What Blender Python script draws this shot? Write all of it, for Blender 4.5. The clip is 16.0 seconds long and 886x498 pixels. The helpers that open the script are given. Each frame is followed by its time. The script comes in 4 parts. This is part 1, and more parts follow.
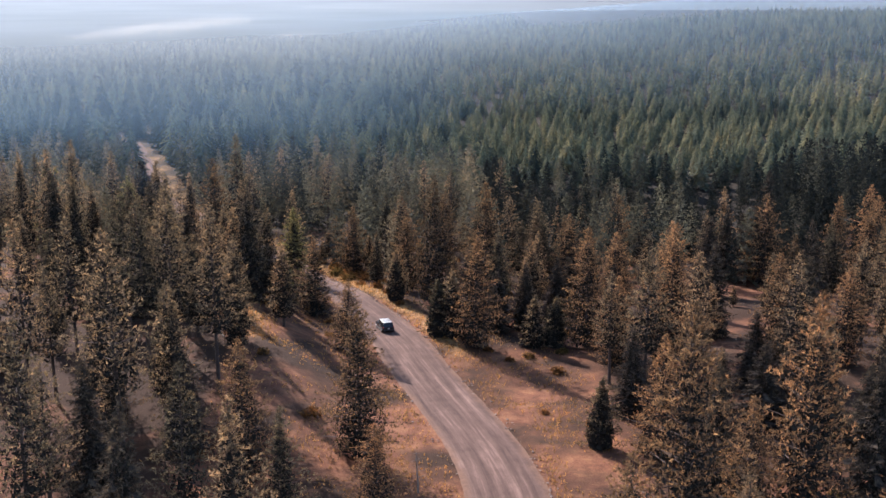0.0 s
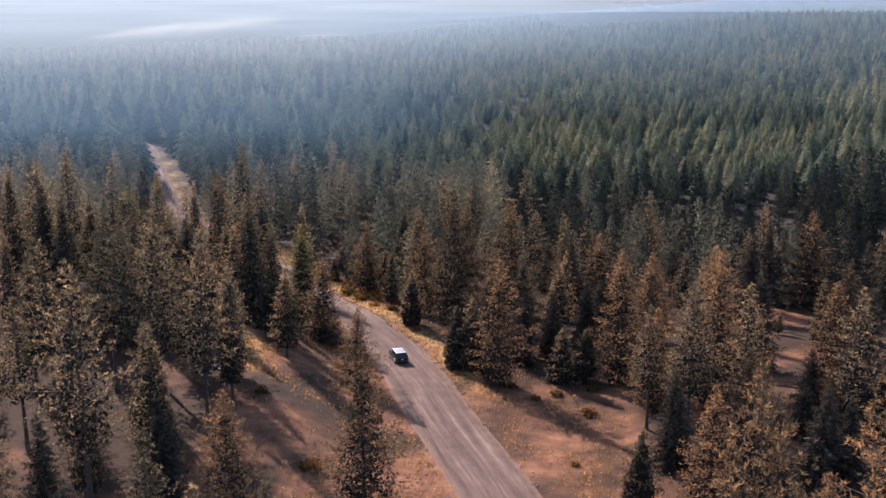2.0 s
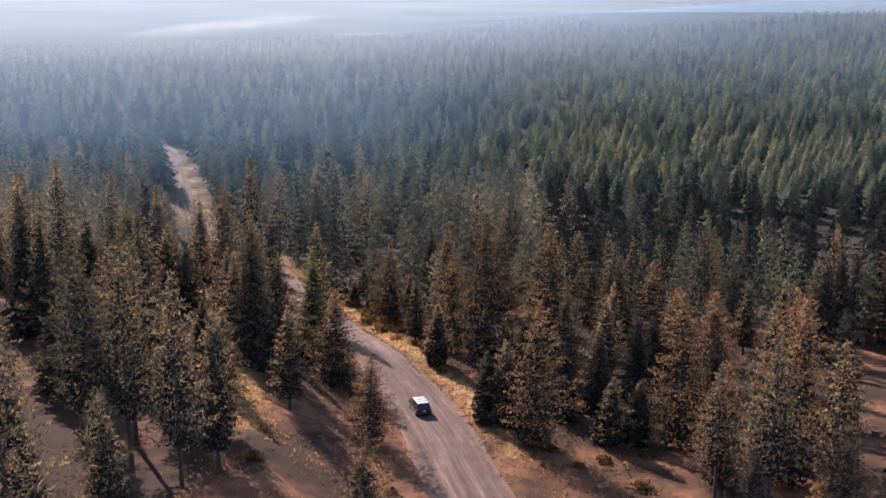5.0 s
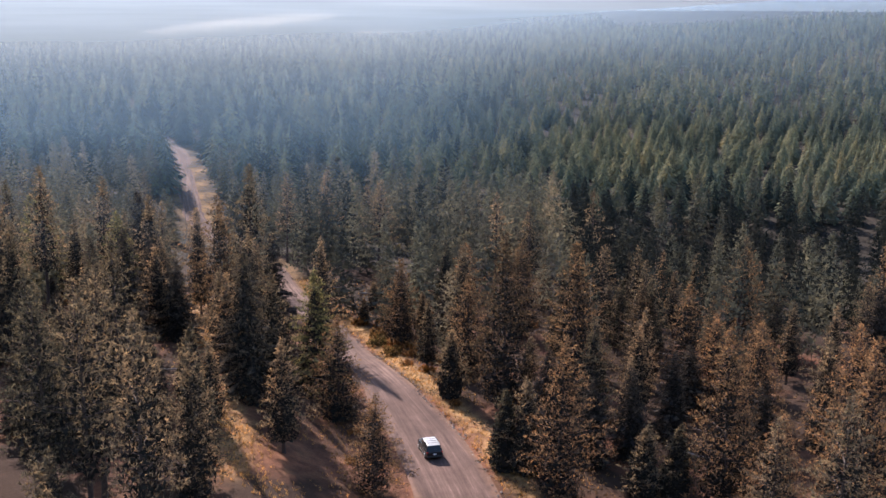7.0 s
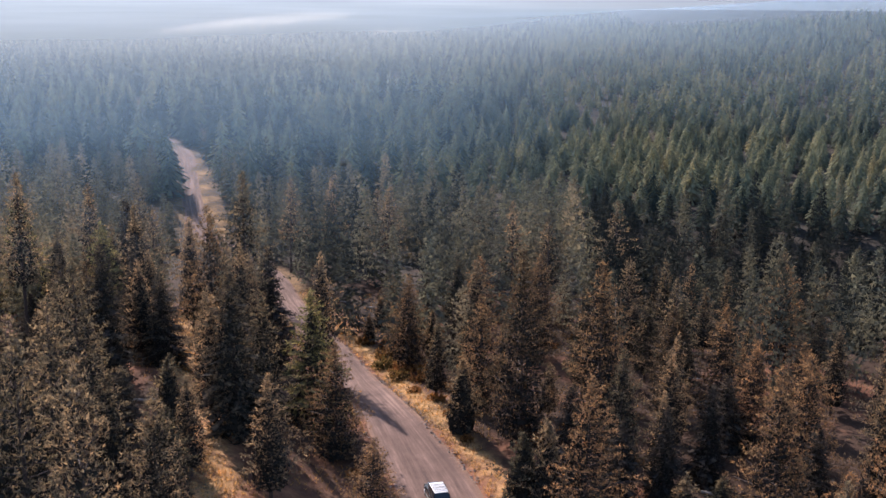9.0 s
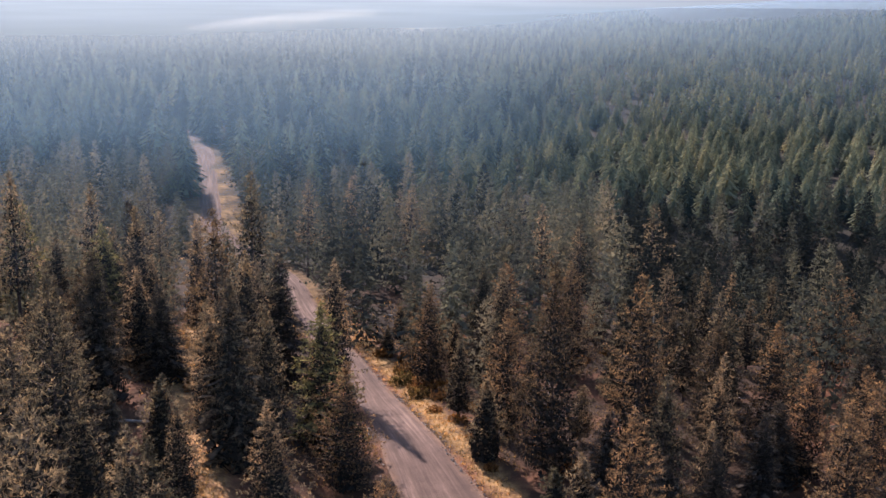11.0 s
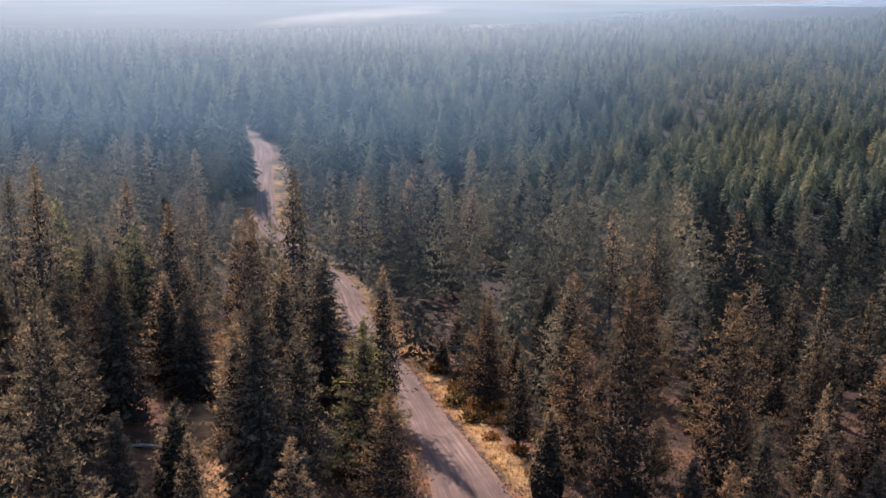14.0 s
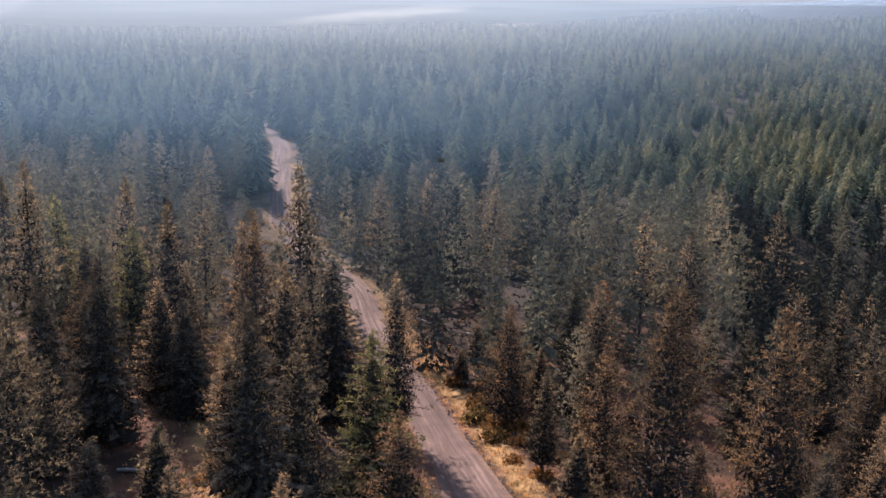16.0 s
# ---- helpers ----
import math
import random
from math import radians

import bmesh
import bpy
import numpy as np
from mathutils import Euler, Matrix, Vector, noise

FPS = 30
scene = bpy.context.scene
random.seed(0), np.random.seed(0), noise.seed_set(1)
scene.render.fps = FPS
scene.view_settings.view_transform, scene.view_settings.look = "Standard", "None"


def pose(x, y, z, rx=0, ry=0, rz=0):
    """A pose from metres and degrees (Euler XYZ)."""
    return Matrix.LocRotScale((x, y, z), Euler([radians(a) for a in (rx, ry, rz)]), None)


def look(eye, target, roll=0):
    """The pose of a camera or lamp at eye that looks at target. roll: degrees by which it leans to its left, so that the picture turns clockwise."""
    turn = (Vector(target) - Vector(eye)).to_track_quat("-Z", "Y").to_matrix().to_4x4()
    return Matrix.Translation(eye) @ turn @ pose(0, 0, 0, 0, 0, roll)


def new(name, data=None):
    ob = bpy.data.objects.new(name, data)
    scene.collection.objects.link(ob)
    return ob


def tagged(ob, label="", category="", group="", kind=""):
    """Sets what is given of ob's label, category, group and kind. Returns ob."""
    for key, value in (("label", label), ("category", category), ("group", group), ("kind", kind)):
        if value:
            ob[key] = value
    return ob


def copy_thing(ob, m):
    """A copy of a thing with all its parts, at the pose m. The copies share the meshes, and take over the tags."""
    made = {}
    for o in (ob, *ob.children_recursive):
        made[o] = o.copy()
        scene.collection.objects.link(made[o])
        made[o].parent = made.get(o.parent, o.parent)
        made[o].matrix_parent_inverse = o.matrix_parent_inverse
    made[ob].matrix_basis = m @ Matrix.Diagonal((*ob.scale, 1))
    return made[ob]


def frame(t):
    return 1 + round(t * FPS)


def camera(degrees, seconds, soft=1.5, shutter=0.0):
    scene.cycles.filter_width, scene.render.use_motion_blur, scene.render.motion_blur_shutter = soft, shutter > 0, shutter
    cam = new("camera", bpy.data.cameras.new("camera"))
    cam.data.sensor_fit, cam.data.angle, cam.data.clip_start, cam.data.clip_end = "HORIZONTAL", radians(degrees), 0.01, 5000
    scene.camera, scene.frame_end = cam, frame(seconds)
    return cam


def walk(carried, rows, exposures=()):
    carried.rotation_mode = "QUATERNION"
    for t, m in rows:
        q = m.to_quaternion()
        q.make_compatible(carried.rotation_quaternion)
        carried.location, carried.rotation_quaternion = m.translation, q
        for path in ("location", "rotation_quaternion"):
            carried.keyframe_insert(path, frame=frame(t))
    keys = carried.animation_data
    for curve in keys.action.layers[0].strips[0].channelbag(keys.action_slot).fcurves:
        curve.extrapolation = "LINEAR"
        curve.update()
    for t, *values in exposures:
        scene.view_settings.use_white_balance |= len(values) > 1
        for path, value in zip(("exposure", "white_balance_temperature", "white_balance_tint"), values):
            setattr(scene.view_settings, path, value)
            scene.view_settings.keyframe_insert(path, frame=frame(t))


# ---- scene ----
cam = camera(44.7, 16.0, soft=1.5)
METRES, EYE, TILT, LEAN, TURN = 100.0, 53.0, -14.0, 0.0, 0.0
ROWS = [
    (0.0, 0.0, 0.0, 0.0, -0.0, 0.0, 0.0),
    (0.5, 0.0013, 0.0386, 0.009, 0.37, 0.0, -0.14),
    (1.0, 0.0028, 0.0764, 0.0174, 0.69, 0.01, -0.26),
    (1.5, 0.0038, 0.1131, 0.0253, 0.95, 0.02, -0.36),
    (2.0, 0.0048, 0.1488, 0.0329, 1.23, 0.04, -0.45),
    (2.5, 0.0058, 0.1843, 0.0403, 1.51, 0.04, -0.55),
    (3.0, 0.0065, 0.2196, 0.0477, 1.79, 0.03, -0.66),
    (3.5, 0.0069, 0.2549, 0.0549, 2.12, 0.02, -0.77),
    (4.0, 0.0072, 0.2902, 0.0621, 2.49, 0.02, -0.89),
    (6.5, 0.0048, 0.4689, 0.0985, 3.92, -0.11, -1.5),
    (7.0, 0.0041, 0.5047, 0.1054, 4.17, -0.14, -1.58),
    (7.5, 0.003, 0.5405, 0.1118, 4.34, -0.15, -1.66),
    (8.0, 0.0016, 0.576, 0.1179, 4.52, -0.16, -1.71),
    (8.5, 0.0005, 0.6095, 0.1231, 4.77, -0.18, -1.77),
    (9.0, -0.0009, 0.6409, 0.1275, 5.0, -0.19, -1.85),
    (11.5, -0.0102, 0.7756, 0.1405, 6.91, -0.35, -2.44),
    (12.0, -0.0121, 0.7976, 0.1423, 7.52, -0.39, -2.61),
    (12.5, -0.0139, 0.8209, 0.144, 8.19, -0.43, -2.79),
    (13.0, -0.016, 0.8441, 0.1455, 8.75, -0.47, -2.96),
    (13.5, -0.0179, 0.867, 0.147, 9.33, -0.52, -3.13),
    (14.0, -0.0202, 0.8901, 0.1482, 9.83, -0.55, -3.27),
    (14.5, -0.0225, 0.9134, 0.1496, 10.23, -0.57, -3.37),
    (15.0, -0.0255, 0.937, 0.1507, 10.49, -0.59, -3.46),
    (15.5, -0.0286, 0.9607, 0.1522, 10.78, -0.62, -3.53),
    (16.0, -0.032, 0.9845, 0.1536, 11.08, -0.63, -3.62),
]
walk(cam, [(t, pose(0, 0, EYE, TILT, LEAN, TURN) @ pose(METRES * x, METRES * y, METRES * z, 90 + pitch, roll, yaw)) for t, x, y, z, yaw, pitch, roll in ROWS],
     exposures=((0.0, 1.20, 5540, 18), (16.0, 1.15, 5640, 20)))


# ---- world, sun, exposure ----
SUN_AZ, SUN_EL = -33.0, 31.0   # degrees from straight ahead (minus: to the left), and above the horizon
to_sun = Vector((math.sin(radians(SUN_AZ)) * math.cos(radians(SUN_EL)), math.cos(radians(SUN_AZ)) * math.cos(radians(SUN_EL)), math.sin(radians(SUN_EL))))
world = bpy.data.worlds.new("world")
scene.world = world
world.use_nodes = True
wn = world.node_tree
wn.nodes.clear()
sky = wn.nodes.new("ShaderNodeTexSky")
sky.sky_type, sky.sun_disc = "NISHITA", False
sky.sun_elevation, sky.sun_rotation = radians(SUN_EL), radians(SUN_AZ)
sky.dust_density, sky.air_density = 0.8, 1.4
back = wn.nodes.new("ShaderNodeBackground")
back.inputs["Strength"].default_value = 0.102
wout = wn.nodes.new("ShaderNodeOutputWorld")
wn.links.new(sky.outputs[0], back.inputs["Color"])
wn.links.new(back.outputs[0], wout.inputs["Surface"])
sun_data = bpy.data.lights.new("sun", "SUN")
sun_data.energy, sun_data.angle, sun_data.color = 5.5, radians(0.6), (1.0, 0.83, 0.65)
sun = new("sun", sun_data)
sun.matrix_world = look((0, 0, 200), Vector((0, 0, 200)) - to_sun)


# ---- materials ----
def material(name):
    m = bpy.data.materials.new(name)
    m.use_nodes = True
    m.node_tree.nodes.clear()
    return m, m.node_tree


def node(nt, kind, **values):
    n = nt.nodes.new("ShaderNode" + kind)
    for k, v in values.items():
        if k in n.inputs:
            n.inputs[k].default_value = v
        else:
            setattr(n, k, v)
    return n


def ramp(nt, source, stops):
    r = nt.nodes.new("ShaderNodeValToRGB")
    while len(r.color_ramp.elements) < len(stops):
        r.color_ramp.elements.new(0.5)
    for e, (at, colour) in zip(r.color_ramp.elements, stops):
        e.position, e.color = at, (*colour, 1) if len(colour) == 3 else colour
    nt.links.new(source, r.inputs[0])
    return r.outputs[0]


def blend(nt, factor, a, b, how="MIX"):
    m = nt.nodes.new("ShaderNodeMix")
    m.data_type, m.blend_type = "RGBA", how
    for slot, v in ((0, factor), (6, a), (7, b)):
        if isinstance(v, (int, float)):
            m.inputs[slot].default_value = v
        elif isinstance(v, tuple):
            m.inputs[slot].default_value = (*v, 1)
        else:
            nt.links.new(v, m.inputs[slot])
    return m.outputs[2]


def noise_of(nt, scale, detail=4.0, rough=0.6, where=None):
    n = node(nt, "TexNoise", Scale=scale, Detail=detail, Roughness=rough)
    if where is None:
        where = node(nt, "NewGeometry").outputs["Position"]
    nt.links.new(where, n.inputs["Vector"])
    return n.outputs["Fac"]


def maths(nt, op, a, b=0.0):
    n = nt.nodes.new("ShaderNodeMath")
    n.operation = op
    for slot, v in ((0, a), (1, b)):
        if isinstance(v, (int, float)):
            n.inputs[slot].default_value = v
        else:
            nt.links.new(v, n.inputs[slot])
    return n.outputs[0]


def finish(nt, shader):
    out = nt.nodes.new("ShaderNodeOutputMaterial")
    nt.links.new(shader, out.inputs["Surface"])


def solid(name, colour, rough=0.7, metal=0.0, scale=6.0, vary=0.25, bump=0.0):
    m, nt = material(name)
    b = node(nt, "BsdfPrincipled", Roughness=rough, Metallic=metal)
    co = node(nt, "TexCoord").outputs["Object"]
    n = noise_of(nt, scale, 5.0, 0.65, co)
    dark = tuple(c * (1 - vary) for c in colour)
    light = tuple(min(1, c * (1 + vary)) for c in colour)
    nt.links.new(ramp(nt, n, ((0.3, dark), (0.7, light))), b.inputs["Base Color"])
    if bump:
        bp = node(nt, "Bump", Strength=bump, Distance=0.02)
        nt.links.new(n, bp.inputs["Height"])
        nt.links.new(bp.outputs[0], b.inputs["Normal"])
    finish(nt, b.outputs[0])
    return m


def needles(name, stops, far=False, through_light=0.36):
    """Foliage: a colour for each tree, another for each spray, light and shade painted on clumps, light coming through.
    """
    m, nt = material(name)
    if far:
        pick = node(nt, "Attribute", attribute_name="tint").outputs["Fac"]
    else:
        pick = node(nt, "ObjectInfo").outputs["Random"]
    colour = ramp(nt, pick, stops)
    spray = node(nt, "NewGeometry").outputs["Random Per Island"]
    shade = ramp(nt, spray, ((0.0, (0.62, 0.64, 0.68)), (0.5, (0.95, 0.95, 0.95)), (1.0, (1.30, 1.26, 1.16))))
    colour = blend(nt, 1.0, colour, shade, "MULTIPLY")
    patch = noise_of(nt, 0.35 if not far else 0.05, 3.0)
    colour = blend(nt, 1.0, colour, ramp(nt, patch, ((0.3, (0.8, 0.85, 0.9)), (0.7, (1.2, 1.1, 1.0)))), "MULTIPLY")
    d = node(nt, "BsdfDiffuse", Roughness=0.6)
    if not far:
        # sunlit and shaded clumps painted in: cool dark to warm bright
        clump_light = noise_of(nt, 1.6, 2.0, 0.5)
        colour = blend(nt, 1.0, colour, ramp(nt, clump_light, ((0.36, (0.40, 0.44, 0.48)), (0.5, (0.95, 0.94, 0.92)), (0.64, (1.80, 1.64, 1.38)))), "MULTIPLY")
    if far:
        bp = node(nt, "Bump", Strength=1.0, Distance=0.5)
        nt.links.new(noise_of(nt, 1.1, 4.0, 0.7), bp.inputs["Height"])
        nt.links.new(bp.outputs[0], d.inputs["Normal"])
        colour = blend(nt, 1.0, colour, ramp(nt, noise_of(nt, 0.9, 4.0, 0.7), ((0.32, (0.75, 0.78, 0.8)), (0.68, (1.22, 1.2, 1.15)))), "MULTIPLY")
    tl = node(nt, "BsdfTranslucent")
    nt.links.new(colour, d.inputs["Color"])
    nt.links.new(blend(nt, 1.0, colour, (1.22, 1.14, 0.93), "MULTIPLY"), tl.inputs["Color"])
    a = node(nt, "MixShader", Fac=through_light)
    nt.links.new(d.outputs[0], a.inputs[1])
    nt.links.new(tl.outputs[0], a.inputs[2])
    finish(nt, a.outputs[0])
    return m


PINE = ((0.0, (0.080, 0.076, 0.062)), (0.35, (0.160, 0.134, 0.101)), (0.7, (0.222, 0.174, 0.126)), (1.0, (0.282, 0.208, 0.143)))
RUSSET = ((0.0, (0.096, 0.074, 0.055)), (0.35, (0.176, 0.124, 0.082)), (0.7, (0.230, 0.154, 0.098)), (1.0, (0.288, 0.183, 0.112)))
FIR = ((0.0, (0.060, 0.054, 0.052)), (0.6, (0.086, 0.076, 0.066)), (1.0, (0.112, 0.096, 0.078)))
# the darkest stops of WOODS and MIDWOOD carry the hollow's shade
WOODS = ((0.0, (0.042, 0.055, 0.048)), (0.30, (0.148, 0.164, 0.118)), (0.70, (0.228, 0.234, 0.148)), (1.0, (0.305, 0.280, 0.165)))
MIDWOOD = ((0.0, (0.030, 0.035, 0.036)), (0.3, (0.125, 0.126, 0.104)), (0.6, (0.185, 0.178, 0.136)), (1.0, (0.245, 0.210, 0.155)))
pine_needles = needles("pine_needles", PINE)
russet_needles = needles("russet_needles", RUSSET)
fir_needles = needles("fir_needles", FIR, through_light=0.2)
larch_needles = needles("larch_needles", ((0.0, (0.175, 0.165, 0.085)), (1.0, (0.225, 0.205, 0.100))), through_light=0.35)
far_needles = needles("far_needles", WOODS, far=True, through_light=0.24)
mid_needles = needles("mid_needles", MIDWOOD, far=True, through_light=0.26)
shrub_leaves = needles("shrub_leaves", ((0.0, (0.10, 0.085, 0.04)), (0.5, (0.19, 0.10, 0.045)), (1.0, (0.26, 0.15, 0.055))), through_light=0.4)
grass_blades = needles("grass_blades", ((0.0, (0.34, 0.205, 0.085)), (1.0, (0.44, 0.285, 0.12))), through_light=0.4)
# twigs in near-black: the shade inside the crowns is put into this colour
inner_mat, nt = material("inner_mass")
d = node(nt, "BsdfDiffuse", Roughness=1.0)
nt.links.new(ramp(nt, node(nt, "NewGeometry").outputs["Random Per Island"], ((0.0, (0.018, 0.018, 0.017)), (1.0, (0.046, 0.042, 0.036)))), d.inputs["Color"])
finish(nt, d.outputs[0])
bark = solid("bark", (0.058, 0.040, 0.033), 0.9, 0, 3.0, 0.5, 0.6)
grey_wood = solid("grey_wood", (0.26, 0.22, 0.185), 0.9, 0, 4.0, 0.35, 0.5)
stone = solid("stone", (0.27, 0.215, 0.175), 0.9, 0, 2.0, 0.35, 0.5)

# the ground: dry grass, bare reddish soil, needle litter darkened as tree shade, pale meadows in the valley
ground_mat, nt = material("dry_ground")
pos = node(nt, "NewGeometry").outputs["Position"]
big = noise_of(nt, 0.07, 4.0, 0.6)
mid = noise_of(nt, 0.45, 6.0, 0.7)
fine = noise_of(nt, 4.5, 8.0, 0.75)
soil = ramp(nt, mid, ((0.28, (0.085, 0.040, 0.024)), (0.48, (0.175, 0.077, 0.043)), (0.62, (0.245, 0.118, 0.060)), (0.78, (0.32, 0.168, 0.068))))
soil = blend(nt, 1.0, soil, ramp(nt, fine, ((0.25, (0.55, 0.52, 0.5)), (0.5, (1.0, 1.0, 1.0)), (0.75, (1.3, 1.22, 1.1)))), "MULTIPLY")
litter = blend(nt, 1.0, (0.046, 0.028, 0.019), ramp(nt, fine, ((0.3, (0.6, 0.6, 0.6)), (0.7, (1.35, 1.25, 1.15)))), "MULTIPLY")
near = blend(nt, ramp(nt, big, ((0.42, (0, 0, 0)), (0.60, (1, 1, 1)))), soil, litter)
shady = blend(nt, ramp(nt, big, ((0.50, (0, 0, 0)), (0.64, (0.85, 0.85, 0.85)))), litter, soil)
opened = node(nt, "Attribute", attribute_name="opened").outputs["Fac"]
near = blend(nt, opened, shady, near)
golden = ramp(nt, fine, ((0.3, (0.22, 0.115, 0.045)), (0.5, (0.37, 0.215, 0.085)), (0.72, (0.50, 0.32, 0.14))))
verge = node(nt, "Attribute", attribute_name="verge").outputs["Fac"]
split = node(nt, "SeparateXYZ")
nt.links.new(pos, split.inputs[0])
# far litter almost black: shade between the far trees is in its colour
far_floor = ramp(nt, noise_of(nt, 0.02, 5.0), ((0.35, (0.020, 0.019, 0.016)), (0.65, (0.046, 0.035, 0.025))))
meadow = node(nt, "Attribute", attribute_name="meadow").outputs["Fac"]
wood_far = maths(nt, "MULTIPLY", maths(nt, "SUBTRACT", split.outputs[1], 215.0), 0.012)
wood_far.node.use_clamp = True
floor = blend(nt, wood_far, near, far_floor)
floor = blend(nt, maths(nt, "MULTIPLY", verge, ramp(nt, mid, ((0.36, (0.15,) * 3), (0.56, (1, 1, 1))))), floor, golden)
straw = ramp(nt, noise_of(nt, 0.03, 5.0), ((0.40, (0.12, 0.11, 0.07)), (0.52, (0.34, 0.28, 0.17)), (0.66, (0.50, 0.43, 0.29))))
floor = blend(nt, meadow, floor, straw)
gb = node(nt, "BsdfPrincipled", Roughness=0.95)
gb.inputs["Specular IOR Level"].default_value = 0.1
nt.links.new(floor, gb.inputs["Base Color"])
bp = node(nt, "Bump", Strength=0.8, Distance=0.12)
nt.links.new(fine, bp.inputs["Height"])
nt.links.new(bp.outputs[0], gb.inputs["Normal"])
finish(nt, gb.outputs[0])

# the road: packed gravel, paler wheel tracks, loose stones along the sides
road_mat, nt = material("gravel_road")
uv = node(nt, "UVMap", uv_map="UVMap").outputs[0]
sp = node(nt, "SeparateXYZ")
nt.links.new(uv, sp.inputs[0])
stretch = node(nt, "Mapping")
stretch.inputs["Scale"].default_value = (9.0, 0.05, 1.0)
nt.links.new(uv, stretch.inputs[0])
streak = noise_of(nt, 1.0, 5.0, 0.65, stretch.outputs[0])
fine = noise_of(nt, 7.0, 8.0, 0.8)
mid = noise_of(nt, 0.5, 5.0, 0.6)
base = ramp(nt, streak, ((0.30, (0.066, 0.041, 0.033)), (0.46, (0.102, 0.064, 0.051)), (0.56, (0.136, 0.087, 0.069)), (0.70, (0.223, 0.147, 0.117))))
base = blend(nt, 1.0, base, ramp(nt, mid, ((0.3, (0.82, 0.80, 0.79)), (0.7, (1.12, 1.1, 1.08)))), "MULTIPLY")
base = blend(nt, 1.0, base, ramp(nt, fine, ((0.25, (0.66, 0.64, 0.62)), (0.5, (1, 1, 1)), (0.78, (1.3, 1.26, 1.2)))), "MULTIPLY")
side = ramp(nt, maths(nt, "ADD", sp.outputs[0], maths(nt, "MULTIPLY", maths(nt, "SUBTRACT", mid, 0.5), 0.22)), ((0.0, (1, 1, 1)), (0.12, (0, 0, 0)), (0.88, (0, 0, 0)), (1.0, (1, 1, 1))))
edge_soil = ramp(nt, noise_of(nt, 1.3, 6.0, 0.7), ((0.3, (0.12, 0.065, 0.042)), (0.7, (0.21, 0.125, 0.08))))
base = blend(nt, side, base, edge_soil)
rb = node(nt, "BsdfPrincipled", Roughness=0.93)
rb.inputs["Specular IOR Level"].default_value = 0.15
nt.links.new(base, rb.inputs["Base Color"])
bp = node(nt, "Bump", Strength=0.6, Distance=0.05)
nt.links.new(fine, bp.inputs["Height"])
nt.links.new(bp.outputs[0], rb.inputs["Normal"])
finish(nt, rb.outputs[0])

# distance haze painted on a sheet over the canopy, lit by the low sun: denser towards the valley, clearer over the
# slope
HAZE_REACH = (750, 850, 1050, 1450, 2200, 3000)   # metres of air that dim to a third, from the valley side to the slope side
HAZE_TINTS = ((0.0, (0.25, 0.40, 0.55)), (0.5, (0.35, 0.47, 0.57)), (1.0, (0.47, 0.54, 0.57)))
haze_mat, nt = material("haze_sheet")
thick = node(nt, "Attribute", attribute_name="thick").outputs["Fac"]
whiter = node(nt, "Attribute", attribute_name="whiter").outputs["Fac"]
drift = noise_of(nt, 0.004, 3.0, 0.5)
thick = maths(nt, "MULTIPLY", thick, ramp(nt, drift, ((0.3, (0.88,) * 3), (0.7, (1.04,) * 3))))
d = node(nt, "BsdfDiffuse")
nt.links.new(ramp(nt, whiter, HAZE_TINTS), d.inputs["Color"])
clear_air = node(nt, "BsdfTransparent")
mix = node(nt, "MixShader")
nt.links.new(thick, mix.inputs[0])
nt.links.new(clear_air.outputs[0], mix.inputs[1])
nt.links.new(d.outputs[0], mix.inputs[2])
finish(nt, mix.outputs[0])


# ---- the lie of the land ----
def smooth(a, b, v):
    """0 at a, 1 at b, with an easy curve between."""
    u = np.clip((np.asarray(v, float) - a) / (b - a), 0, 1)
    return u * u * (3 - 2 * u)


ROAD_Y = (-400, 0, 60, 95, 106, 120, 134, 150, 163, 180, 192, 204, 214, 222, 240, 259, 270, 278, 300, 327, 359, 421, 466, 512, 625, 693, 800)
ROAD_X = (-40, 3, 7, 7.4, 6.6, 3.8, -0.4, -4.8, -8.4, -14.4, -19.8, -24.2, -28, -32.3, -40, -48, -51.8, -56, -69, -87, -99, -120.5, -143, -167, -216, -271, -330)


def road_x(y):
    """The road's middle, smoothed over 8 m."""
    y = np.asarray(y, float)
    return sum(np.interp(y + o, ROAD_Y, ROAD_X) for o in (-8, -4, 0, 4, 8)) / 5


def road_half(y):
    """Half of the road's width: wide at the turn-out, a narrow lane further on."""
    return 4.5 - 1.2 * smooth(166, 192, y) - 0.8 * smooth(192, 222, y) + 0.35 * smooth(280, 310, y)


def land_z(x, y, xr, drop=15.0):
    z = 1.2 - 1.8 * smooth(95, 150, y) - 1.2 * smooth(150, 180, y) - 3.6 * smooth(182, 214, y) - 3.6 * smooth(210, 262, y) - 6.0 * smooth(258, 335, y)
    z = z + 4.5 * smooth(480, 800, y)
    z = z + 4.6 * smooth(-8, -24, x - xr) * (1 - smooth(185, 250, y)) * (0.4 + 0.6 * smooth(95, 145, y))
    z = z - 2.8 * smooth(4, 22, x) * smooth(145, 178, y) * (1 - smooth(215, 260, y))
    z = z + 5.0 * smooth(-60, -100, x) * smooth(280, 350, y) * (1 - smooth(420, 620, y))
    z = z + 29.0 * smooth(-120, 400, x) * smooth(480, 1000, y) * (1 - smooth(1050, 1600, y))
    z = z - 8.0 * smooth(8, 24, x) * (1 - smooth(70, 100, x)) * smooth(234, 258, y) * (1 - smooth(318, 352, y))
    edge = 830 + 260 * smooth(-110, 190, x)
    return z - drop * smooth(0, 420, y - edge) + 85 * smooth(3000, 4500, y)


